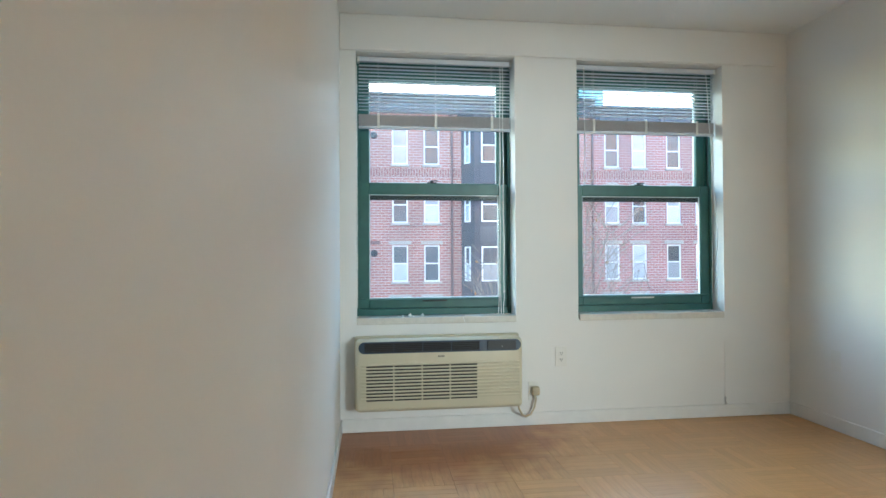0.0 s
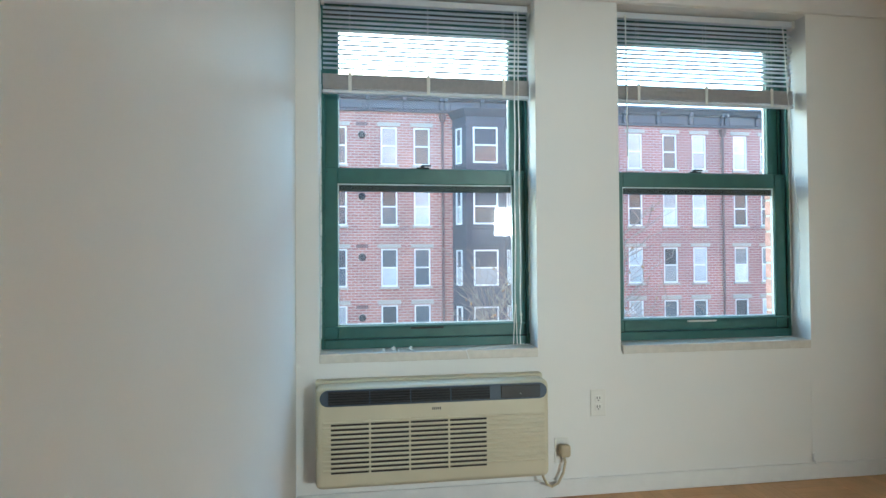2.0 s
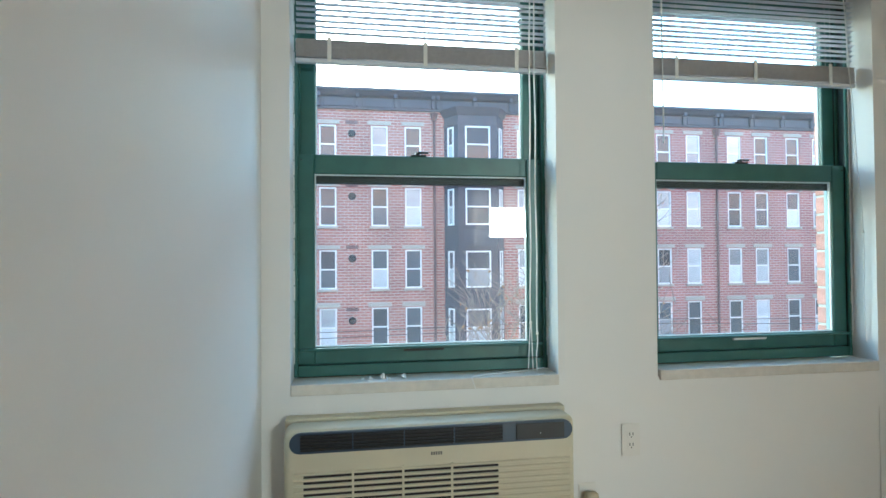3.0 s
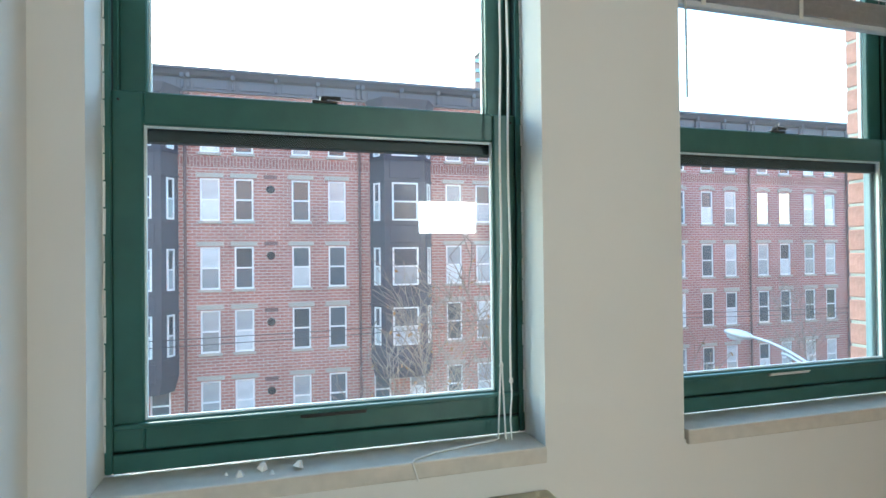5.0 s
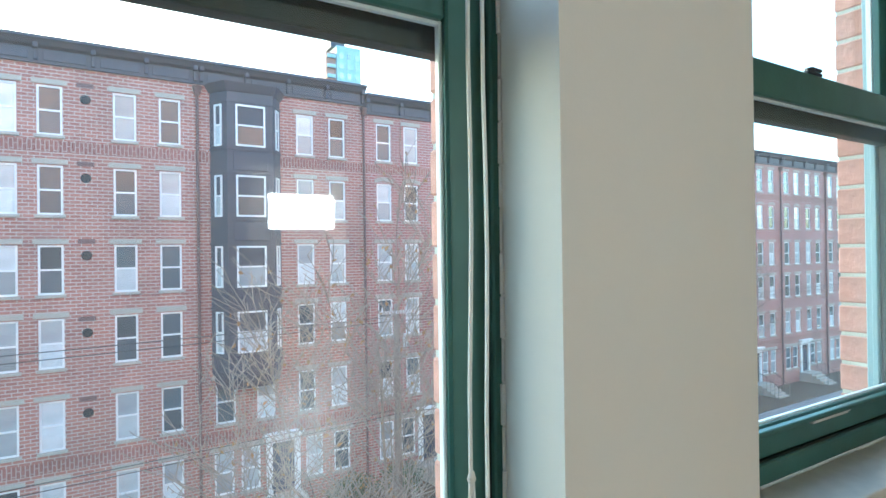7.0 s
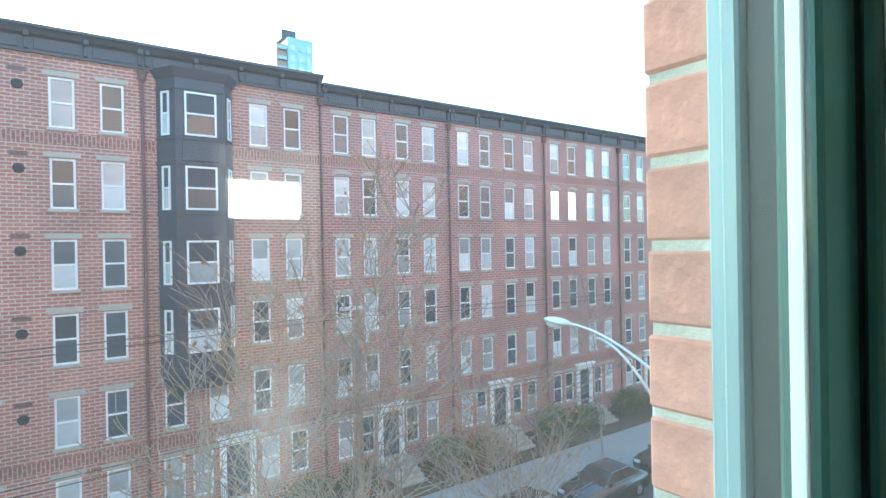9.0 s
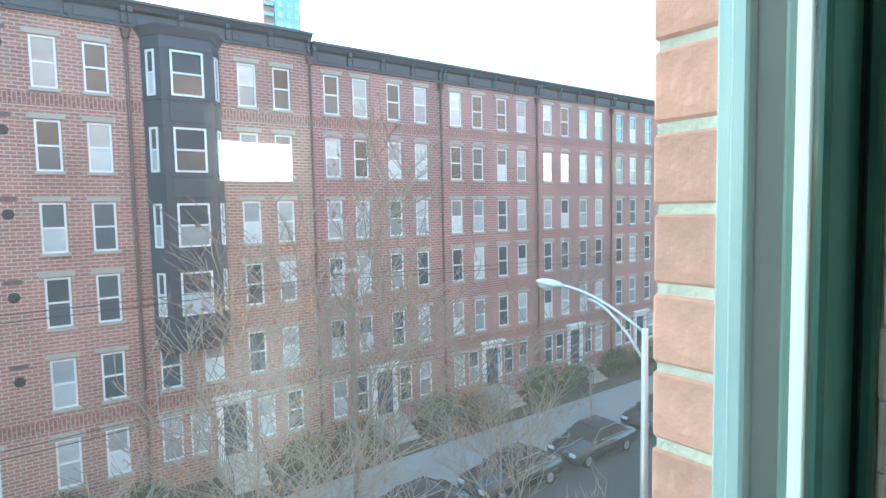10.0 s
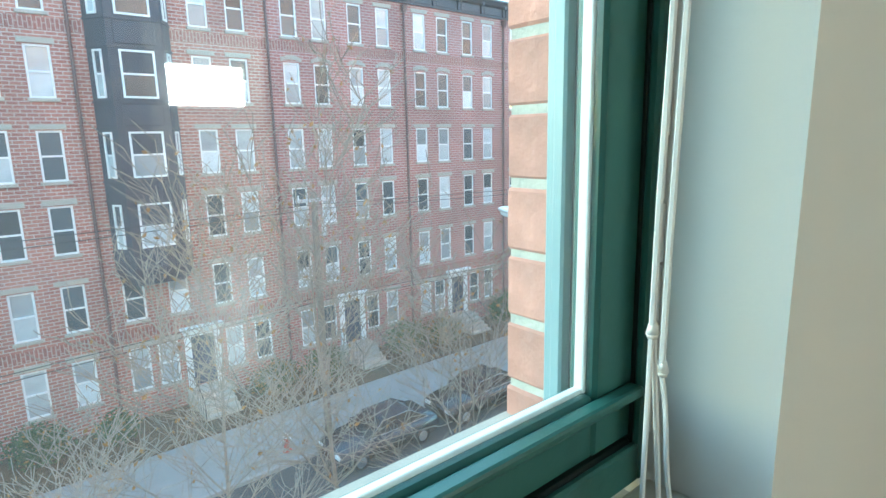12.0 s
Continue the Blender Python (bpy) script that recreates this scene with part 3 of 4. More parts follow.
def unit_window(w, h):
    """Meshes of one sash window with its foot at the origin, in front of the wall plane."""
    f = bmesh.new()
    t = 0.075
    cube(f, (-w / 2, -0.02, 0), (-w / 2 + t, 0.06, h)), cube(f, (w / 2 - t, -0.02, 0), (w / 2, 0.06, h))
    cube(f, (-w / 2 + t, -0.02, 0), (w / 2 - t, 0.06, t)), cube(f, (-w / 2 + t, -0.02, h - t), (w / 2 - t, 0.06, h))
    cube(f, (-w / 2 + t, -0.01, h / 2 - 0.035), (w / 2 - t, 0.06, h / 2 + 0.035))
    lo, up = bmesh.new(), bmesh.new()
    cube(lo, (-w / 2 + t, 0.02, t), (w / 2 - t, 0.05, h / 2 - 0.035))
    cube(up, (-w / 2 + t, 0.03, h / 2 + 0.035), (w / 2 - t, 0.055, h - t))
    out = []
    for nm, bm, m in (("window_frame", f, "white"), ("lower_pane", lo, "pane"), ("upper_pane", up, "pane")):
        me = bpy.data.meshes.new(nm)
        bm.to_mesh(me), bm.free()
        me.materials.append(M[m])
        out.append(me)
    # Pale copies carry the sky's reflection, the other copies a painted sun glint.
    for src, look_of in ((out[1], "shade"), (out[2], "shade"), (out[1], "glint_glow"), (out[2], "glint_glow")):
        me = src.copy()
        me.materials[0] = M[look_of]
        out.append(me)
    return out


def block_mesh(name, a, b, m, arch=0.0):
    bm = bmesh.new()
    if arch:
        n = 8
        top = [(a[0] + (b[0] - a[0]) * i / n, b[2] + arch * (1 - (2 * i / n - 1) ** 2)) for i in range(n + 1)]
        low = [(a[0] + (b[0] - a[0]) * i / n, a[2] + arch * 0.8 * (1 - (2 * i / n - 1) ** 2)) for i in range(n + 1)]
        extrude_xz(bm, top[::-1] + low, a[1], b[1])
    else:
        cube(bm, a, b, 0.01)
    me = bpy.data.meshes.new(name)
    bm.to_mesh(me), bm.free()
    me.materials.append(m)
    return me


WIN = unit_window(0.80, 1.85)
WIN_BAY = unit_window(1.22, 1.75)
WIN_SIDE = unit_window(0.42, 1.75)
LINTEL = block_mesh("lintel", (-0.56, -0.03, 0), (0.56, 0.06, 0.20), M["stone"])
ARCH = block_mesh("lintel", (-0.52, -0.04, 0.0), (0.52, 0.06, 0.17), M["stone"], 0.12)
SILL = block_mesh("sill", (-0.48, -0.07, -0.12), (0.48, 0.06, 0.0), M["stone"])
RNG = random.Random(11)
# Panes given the glowing painted sun glint, by x and sill height.
GLINT_PANES = {(27.88, 2.78), (29.51, 2.78)}


def child(name, me, parent, loc, rz=0.0):
    ob = new(name, me)
    ob.parent = parent
    ob.location = loc
    ob.rotation_euler = (0, 0, rz)
    return ob


def put_window(house, kit, x, z, y=-0.0, rz=0.0, stone=True, arch=False):
    w = child("window", kit[0], house, (x, y, z), rz)
    s = RNG.random()
    glinting = (round(x, 2), round(z + GZ, 2)) in GLINT_PANES
    child("pane", kit[5] if glinting else kit[3] if s < 0.62 else kit[1], w, (0, 0, 0))
    child("pane", kit[6] if glinting else kit[4] if s < 0.45 else kit[2], w, (0, 0, 0))
    if stone:
        child("lintel", ARCH if arch else LINTEL, w, (0, -0.05, 1.88))
        child("sill", SILL, w, (0, -0.05, 0))


def wall_with_holes(x0, x1, z0, z1, holes, depth):
    """Front wall as a grid of boxes that leaves the holes open."""
    xs = sorted({x0, x1, *[h[0] for h in holes], *[h[1] for h in holes]})
    bm = bmesh.new()
    for a, b in zip(xs, xs[1:]):
        mid = (a + b) / 2
        cuts = sorted((h[2], h[3]) for h in holes if h[0] < mid < h[1])
        z = z0
        for c, d in cuts + [(z1, z1)]:
            if c - z > 0.01:
                cube(bm, (a, 0, z), (b, depth, c))
            z = d
    return bm


def house(x0, x1, cols, top, brick, bay=None, door_x=None, arch=False, drop=0.0, ground_cols=None):
    H = thing("row_house", (0, FY, GZ), "six-storey red brick row house with white sash windows and dark cornice", "house", "brick row houses")
    oz = -GZ
    holes = []
    for i, z in enumerate(ROWS):
        for cx in (ground_cols if i == 5 and ground_cols else cols):
            holes.append((cx - 0.40, cx + 0.40, z + oz, z + oz + 1.85))
    if bay:
        for cx in (bay - 0.95, bay + 0.75):
            holes.append((cx - 0.40, cx + 0.40, ROWS[4] + oz, ROWS[4] + oz + 1.85))
    if door_x is not None:
        holes.append((door_x - 0.55, door_x + 0.55, 0.85, 3.15))
    part("wall", wall_with_holes(x0, x1, 0, top - 0.95 + oz, holes, 0.3), brick, H)
    boxpart("room_dark", (x0, 0.31, 0), (x1, 8, top - 0.95 + oz), M["pipe"], H, 0, "rear part of the house")
    boxpart("roof", (x0, 0.0, top - 0.12 + oz), (x1, 8, top + oz - 0.05), M["cornice"], H)
    for h in holes:
        if not (door_x is not None and abs(h[0] + 0.55 - door_x) < 0.01):
            row = min(range(6), key=lambda i: abs(ROWS[i] + oz - h[2]))
            put_window(H, WIN, (h[0] + h[1]) / 2, h[2], 0.05, 0, True, arch and row == 1)
    for z in (ROWS[0] - 0.62, ROWS[4] - 0.78):
        bm = bmesh.new()
        cube(bm, (x0, -0.018, z + oz), (x1, 0.0, z + oz + 0.42))
        part("soldier_course", bm, M["soldier"], H)
    # cornice with frieze panels and brackets
    c0 = top - 0.95 + oz
    bm = bmesh.new()
    extrude = [(0.0, c0), (-0.10, c0), (-0.12, c0 + 0.55), (-0.30, c0 + 0.62), (-0.42, c0 + 0.78), (-0.50, c0 + 0.82), (-0.50, c0 + 0.93), (0.0, c0 + 0.95)]
    va = [bm.verts.new((x0, y, z)) for y, z in extrude]
    vb = [bm.verts.new((x1, y, z)) for y, z in extrude]
    k = len(va)
    bm.faces.new(va), bm.faces.new(vb[::-1])
    for i in range(k):
        bm.faces.new((va[i], vb[i], vb[(i + 1) % k], va[(i + 1) % k]))
    bmesh.ops.recalc_face_normals(bm, faces=bm.faces)
    cor = part("cornice", bm, M["cornice"], H, "dark slate painted cornice")
    nb = max(4, int((x1 - x0) / 1.9))
    for i in range(nb + 1):
        bx = x0 + 0.12 + (x1 - x0 - 0.24) * i / nb
        bm = bmesh.new()
        cube(bm, (bx - 0.09, -0.36, c0 + 0.50), (bx + 0.09, -0.10, c0 + 0.80), 0.02)
        cube(bm, (bx - 0.07, -0.22, c0 + 0.10), (bx + 0.07, -0.09, c0 + 0.52), 0.02)
        part("bracket", bm, M["cornice"], cor)
        if i < nb:
            bw = (x1 - x0 - 0.24) / nb
            boxpart("frieze_panel", (bx + 0.22, -0.15, c0 + 0.12), (bx + bw - 0.22, -0.10, c0 + 0.48), M["cornice"], cor, 0.015)
    # downpipe at the party line
    bm = bmesh.new()
    rod(bm, (x1 - 0.05, -0.10, 0.1), (x1 - 0.05, -0.10, c0 - 0.35), 0.06, None, 8)
    d = part("downpipe", bm, M["pipe"], H)
    bm = bmesh.new()
    rod(bm, (x1 - 0.05, -0.12, c0 - 0.45), (x1 - 0.05, -0.12, c0 - 0.1), 0.12, 0.20, 8)
    part("hopper", bm, M["pipe"], d)
    if bay:
        b0, b1, dp = bay - 1.48, bay + 1.48, 0.85
        fx0, fx1 = bay - 0.95, bay + 0.95
        zb, zt = -4.45 + oz, 8.05 + oz
        plan = [(b0, 0.0), (fx0, -dp), (fx1, -dp), (b1, 0.0)]

        def prism(z0, z1, grow=0.0, g2=None):
            bm = bmesh.new()
            g2 = grow if g2 is None else g2
            lo = [bm.verts.new((bay + (x - bay) * (1 + grow), y * (1 + grow * 1.5), z0)) for x, y in plan]
            hi = [bm.verts.new((bay + (x - bay) * (1 + g2), y * (1 + g2 * 1.5), z1)) for x, y in plan]
            bm.faces.new(lo[::-1]), bm.faces.new(hi)
            for i in range(4):
                bm.faces.new((lo[i], lo[(i + 1) % 4], hi[(i + 1) % 4], hi[i]))
            bmesh.ops.recalc_face_normals(bm, faces=bm.faces)
            return bm
        B = part("bay", prism(zb + 0.7, zt), M["cornice"], H, "dark slate panelled bay with white windows")
        part("bay_foot", prism(zb, zb + 0.7, -0.12, 0.0), M["cornice"], B)
        part("bay_cap", prism(zt, zt + 0.35, 0.03, 0.16), M["cornice"], B)
        side = math.atan2(dp, fx0 - b0)
        for i in range(4):
            z = ROWS[i] + oz + 0.02
            w = child("window", WIN_BAY[0], B, (bay, -dp - 0.03, z))
            s = RNG.random()
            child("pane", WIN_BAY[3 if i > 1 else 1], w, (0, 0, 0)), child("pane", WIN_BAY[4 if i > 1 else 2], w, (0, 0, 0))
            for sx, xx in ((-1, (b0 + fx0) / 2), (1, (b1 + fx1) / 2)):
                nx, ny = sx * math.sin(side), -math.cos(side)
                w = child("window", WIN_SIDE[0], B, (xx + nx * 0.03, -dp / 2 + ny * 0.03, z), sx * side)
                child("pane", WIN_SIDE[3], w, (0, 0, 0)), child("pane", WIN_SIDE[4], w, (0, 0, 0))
            # raised panels between the storeys
            bm = bmesh.new()
            cube(bm, (bay - 0.72, -dp - 0.035, z - 1.02), (bay + 0.72, -dp, z - 0.22), 0.02)
            pn = part("panel", bm, M["cornice"], B)
            part("band", prism(z - 0.16, z - 0.09, 0.03), M["cornice"], B)
            part("band", prism(z + 1.82, z + 1.90, 0.03), M["cornice"], B)
    if door_x is not None:
        D = part("entrance", wall_with_holes(door_x - 0.75, door_x + 0.75, 0.75, 3.45, [(door_x - 0.5, door_x + 0.5, 0.74, 3.12)], 0.12), M["white"], H, "white panelled door surround")
        D.location = (0, -0.12, 0)
        bm = bmesh.new()
        cube(bm, (door_x - 0.9, -0.20, 3.45), (door_x + 0.9, 0.1, 3.58), 0.02)
        cube(bm, (door_x - 0.82, -0.10, 3.33), (door_x + 0.82, -0.005, 3.45), 0.02)
        part("hood", bm, M["white"], D)
        bm = bmesh.new()
        cube(bm, (door_x - 0.5, 0.14, 0.85), (door_x + 0.5, 0.19, 2.72))
        for pz0, pz1 in ((1.0, 1.55), (1.7, 2.6)):
            for px in (-0.23, 0.23):
                cube(bm, (door_x + px - 0.16, 0.125, pz0), (door_x + px + 0.16, 0.14, pz1), 0.01)
        dd = part("door", bm, M["door"], D, "dark navy panelled door")
        bm = bmesh.new()
        bmesh.ops.create_uvsphere(bm, u_segments=8, v_segments=6, radius=0.035, matrix=Matrix.Translation((door_x + 0.42, 0.10, 1.75)))
        part("knob", bm, M["rim"], dd)
        boxpart("fanlight", (door_x - 0.5, 0.15, 2.76), (door_x + 0.5, 0.18, 3.12), M["pane"], D)
        S = part("stoop", wall_with_holes(door_x - 0.85, door_x + 0.85, 0, 0.80, [], 1.0), M["stone"], H)
        S.location = (0, -1.0, 0)
        for i in range(4):
            boxpart("step", (door_x - 0.75, -0.30 * (i + 1), 0), (door_x + 0.75, -0.30 * i - 0.001, 0.64 - 0.16 * i), M["stone"], S, 0.01)
        for sx in (-0.78, 0.78):
            bm = bmesh.new()
            tube(bm, [Vector((door_x + sx, 0.9, 1.7)), Vector((door_x + sx, 0.0, 1.7)), Vector((door_x + sx, -1.2, 0.95)), Vector((door_x + sx, -1.2, 0.1))], 0.022, 6)
            for i in range(7):
                yy = 0.9 - i * 0.3
                rod(bm, (door_x + sx, yy, 0.8 if yy > 0 else max(0.1, 0.64 + yy * 0.53)), (door_x + sx, yy, 1.7 if yy >= 0 else 1.7 + yy * 0.62), 0.01, None, 5)
            part("railing", bm, M["black"], S, "black iron stair railing")
    return H


def vents(H, x):
    for z in (7.2, 4.2, 1.25, -1.7, -4.75):
        bm = bmesh.new()
        rod(bm, (x, -0.06, z - GZ), (x, 0.0, z - GZ), 0.16, 0.18, 12)
        part("vent", bm, M["dark"], H, "round dark wall vent")
        boxpart("vent_plate", (x - 0.28, -0.012, z - GZ + 0.45), (x + 0.28, 0.0, z - GZ + 0.62), M["pipe"], H)


P = 7.48
house(-18.1, -10.6, [-17.0, -15.4, -13.4, -11.8], 9.3, M["brick"], door_x=None)
house(-10.6, -3.1, [-9.6, -7.9], 9.3, M["brick"], bay=-4.9, door_x=-7.0, ground_cols=[-9.6, -5.6, -4.4])
hb = house(-3.1, 4.35, [-2.17, -0.78, 1.66, 3.27], 9.3, M["brick"])
vents(hb, 0.35)
house(4.35, 11.85, [8.9, 10.45], 9.3, M["brick"], bay=6.28, door_x=7.75, ground_cols=[5.25, 6.35, 9.2, 10.55])
house(11.85, 19.4, [12.9, 14.43, 16.38, 18.05], 8.95, M["brick_b"], door_x=15.4, arch=True, ground_cols=[12.9, 14.1, 16.75, 18.05])
house(19.4, 26.88, [20.43, 22.03, 23.92, 25.55], 8.95, M["brick_b"], door_x=22.85, arch=True, ground_cols=[20.43, 21.5, 24.3, 25.55])
for k in range(1, 6):
    o = 19.4 + P * k
    house(o, o + P, [o + 1.0, o + 2.63, o + 4.5, o + 6.15], 8.95, M["brick_b"], door_x=o + 3.5, arch=True, ground_cols=[o + 1.0, o + 2.1, o + 5.0, o + 6.15])

# distant tower beyond the roofs
tw = thing("apartment_tower", (61, 150, GZ), "far pale high-rise apartment tower with a brick side", "tower")
boxpart("wall", (-2.2, 0, 0), (5.0, 9, 70.0), M["tower"], tw)
boxpart("side_wall", (-5.0, 1, 0), (-2.2, 9, 68.0), M["tower_b"], tw, 0, "red brick side")
boxpart("plant_room", (-3.2, 2, 70.0), (1.0, 7, 72.6), M["cornice"], tw, 0, "dark rooftop plant room")
wm = block_mesh("window", (-0.55, -0.15, 0), (0.55, 0.05, 1.5), M["shade"])
bmh = block_mesh("balcony", (-1.2, -0.8, 0), (1.2, 0.05, 0.9), M["tower"])
for i in range(14):
    z = 30 + i * 2.8
    for k in range(3):
        child("window", wm, tw, (-0.9 + k * 2.35, 0, z))
    child("balcony", bmh, tw, (-3.6, 0.95, z))


# ---- trees ----
def tree(at, height, seed, lean=0.0, first=0.55, label="bare street tree with a slender trunk and few dry leaves"):
    rng = random.Random(seed)
    T = thing("street_tree", at, label, "tree", "bare street trees")
    data = {"trunk": ([], []), "crown": ([], [])}
    leaves = []

    def stick(key, p, q, ra, rb, seg):
        vs, fs = data[key]
        d = (q - p).normalized()
        u = d.orthogonal().normalized()
        w = d.cross(u)
        n0 = len(vs)
        for c, r in ((p, ra), (q, rb)):
            for i in range(seg):
                t = 2 * math.pi * i / seg
                vs.append(c + (u * math.cos(t) + w * math.sin(t)) * r)
        fs.extend((n0 + i, n0 + (i + 1) % seg, n0 + seg + (i + 1) % seg, n0 + seg + i) for i in range(seg))

    def grow(p, d, length, r, depth):
        n = 14 if depth == 0 else (6 if depth == 1 else 4)
        wob = 0.03 if depth == 0 else 0.17
        q = p
        for i in range(n):
            d = (d + Vector((rng.uniform(-wob, wob), rng.uniform(-wob, wob), 0.07 if depth else 0.02))).normalized()
            nxt = q + d * (length / n)
            taper = 0.9
            ra, rb = r * (1 - taper * i / n), r * (1 - taper * (i + 1) / n)
            stick("trunk" if depth == 0 else "crown", q, nxt, max(ra, 0.005), max(rb, 0.005), 8 if depth == 0 else (5 if depth == 1 else 3))
            q = nxt
            if depth < 3:
                kids = (0 if i < n * first else 3) if depth == 0 else (0 if i == 0 else (3 if depth == 1 else 1))
                for _ in range(kids):
                    a = rng.uniform(0, 2 * math.pi)
                    side = Vector((math.cos(a), math.sin(a), 0))
                    nd = (d * rng.uniform(0.55, 1.0) + side * rng.uniform(0.6, 1.0)).normalized()
                    left = height * 0.24 * (1.15 - 0.5 * i / n) if depth == 0 else length * rng.uniform(0.32, 0.55)
                    grow(q, nd, left, max(min(rb * 0.6, 0.028), 0.005), depth + 1)
            elif rng.random() < 0.04:
                leaves.append(q)
    grow(Vector((0, 0, 0)), Vector((lean, 0, 1)).normalized(), height, 0.0075 * height, 0)
    for key in ("trunk", "crown"):
        me = bpy.data.meshes.new(key)
        me.from_pydata(data[key][0], [], data[key][1])
        me.materials.append(M["bark"])
        ob = new(key, me)
        ob.parent = T
    lf = bmesh.new()
    for q in leaves[:200]:
        m = Matrix.Translation(q - Vector((0, 0, 0.03))) @ Euler((rng.uniform(0.5, 1.5), rng.uniform(0, 1), rng.uniform(0, 6.28))).to_matrix().to_4x4()
        lf.faces.new([lf.verts.new(m @ Vector(c)) for c in ((0, -0.035, 0), (0.022, 0, 0.008), (0, 0.045, 0), (-0.022, 0, 0.008))])
    part("leaves", lf, M["dry"], T, "few dry yellow-brown leaves")
    return T


tree((2.58, 6.2, GZ), 9.3, 3)
tree((4.30, 6.2, GZ), 10.4, 8)
tree((1.15, 6.7, GZ), 7.2, 21)
tree((6.4, 6.6, GZ), 8.6, 44)
tree((10.2, 17.6 + 0.9, GZ), 7.5, 31)
tree((24.0, 18.5, GZ), 8.5, 14)
tree((33.0, 18.5, GZ), 9.5, 17)


# ---- shrubs ----
def shrub(at, rx, ry, rz, seed, dry=0.12):
    rng = random.Random(seed)
    S = thing("shrub", at, "rounded evergreen shrub in the front bed", "shrub", "front bed shrubs")
    g, d, w = bmesh.new(), bmesh.new(), bmesh.new()
    for k in range(7):
        a = rng.uniform(0, 6.28)
        rod(w, (0, 0, 0), (math.cos(a) * rx * 0.6, math.sin(a) * ry * 0.6, rz * rng.uniform(0.6, 0.95)), 0.02, 0.006, 5, False)
    for k in range(int(900 * max(0.5, rx * rz))):
        v = Vector((rng.gauss(0, 1), rng.gauss(0, 1), rng.gauss(0, 1))).normalized() * rng.uniform(0.55, 1.0) * (0.85 + 0.2 * math.sin(k * 0.7))
        p = Vector((v.x * rx, v.y * ry, rz * 0.52 + v.z * rz * 0.5))
        if p.z < 0.02:
            continue
        s = rng.uniform(0.05, 0.10)
        m = Matrix.Translation(p) @ Euler((rng.uniform(0, 3), rng.uniform(0, 3), rng.uniform(0, 6))).to_matrix().to_4x4()
        bmx = d if rng.random() < dry else g
        bmx.faces.new([bmx.verts.new(m @ Vector(c)) for c in ((0, -s, 0), (s * 0.55, 0, s * 0.2), (0, s, 0), (-s * 0.55, 0, s * 0.2))])
    part("stems", w, M["bark"], S)
    part("foliage", g, M["leaf"], S)
    part("dry_leaves", d, M["dry"], S)
    return S


BASE = GZ + 0.06
for k, (x, y, a, b, c) in enumerate(((-1.6, 23.3, 1.5, 0.9, 2.0), (1.4, 23.4, 1.2, 0.9, 1.7), (3.9, 23.2, 0.9, 0.8, 1.4), (10.3, 23.2, 1.4, 0.9, 1.6), (12.6, 23.0, 1.2, 0.9, 1.8), (17.6, 23.2, 1.5, 1.0, 1.9),
                                     (19.9, 22.9, 1.3, 0.9, 1.6), (25.2, 23.1, 1.6, 1.0, 2.1), (27.9, 22.9, 1.4, 0.9, 1.7), (32.5, 23.1, 1.6, 1.0, 1.9), (36, 23.0, 1.4, 1.0, 1.6), (-5.0, 23.2, 1.3, 0.9, 1.6))):
    shrub((x, y, BASE), a, b, c, 50 + k, 0.25 if k % 3 == 0 else 0.08)

# ---- street lamp, pole, wires, hydrant ----
sl = thing("street_lamp", (10.8, 6.7, GZ), "grey metal street lamp with a curved double arm", "street lamp")
top_z = -1.5 - GZ
bm = bmesh.new()
rod(bm, (0, 0, 0.35), (0, 0, top_z + 0.1), 0.11, 0.065, 12)
part("pole", bm, M["steel"], sl, "", True)
bm = bmesh.new()
rod(bm, (0, 0, 0), (0, 0, 0.35), 0.19, 0.14, 12)
part("base", bm, M["steel"], sl)
for z0, end in ((top_z, 2.25), (top_z - 0.62, 1.45)):
    pts = [Vector((0, end * u, z0 + (0.78 + top_z - z0) * (1 - (1 - u) ** 1.8) * (1.0 if end > 2 else 0.83))) for u in [i / 10 for i in range(11)]]
    bm = bmesh.new()
    tube(bm, pts, 0.032, 8)
    part("arm", bm, M["steel"], sl, "", True)
bm = bmesh.new()
bmesh.ops.create_uvsphere(bm, u_segments=16, v_segments=10, radius=1.0, matrix=Matrix.LocRotScale((0, 2.62, top_z + 0.80), Euler((radians(4), 0, 0)), (0.17, 0.42, 0.10)))
hd = part("lamp_head", bm, M["steel"], sl, "", True)
bm = bmesh.new()
bmesh.ops.create_uvsphere(bm, u_segments=14, v_segments=8, radius=1.0, matrix=Matrix.LocRotScale((0, 2.70, top_z + 0.74), None, (0.14, 0.26, 0.10)))
part("lens", bm, M["lens"], hd, "frosted lamp lens", True)

up = thing("utility_pole", (10.15, 18.3, GZ), "weathered wooden utility pole with a crossarm and fittings", "utility pole")
bm = bmesh.new()
rod(bm, (0, 0, 0), (0, 0, 9.6), 0.15, 0.11, 10)
part("post", bm, M["pole"], up, "", True)
bm = bmesh.new()
cube(bm, (-0.75, -0.16, 9.25), (0.75, -0.06, 9.37), 0.01)
arm = part("crossarm", bm, M["steel"], up, "pale crossarm")
for xx in (-0.65, -0.3, 0.3, 0.65):
    bm = bmesh.new()
    rod(bm, (xx, -0.11, 9.37), (xx, -0.11, 9.52), 0.035, 0.025, 8)
    part("insulator", bm, M["lens"], arm)
bm = bmesh.new()
rod(bm, (0.28, -0.1, 8.0), (0.28, -0.1, 8.5), 0.09, None, 10)
part("fuse_box", bm, M["steel"], up)
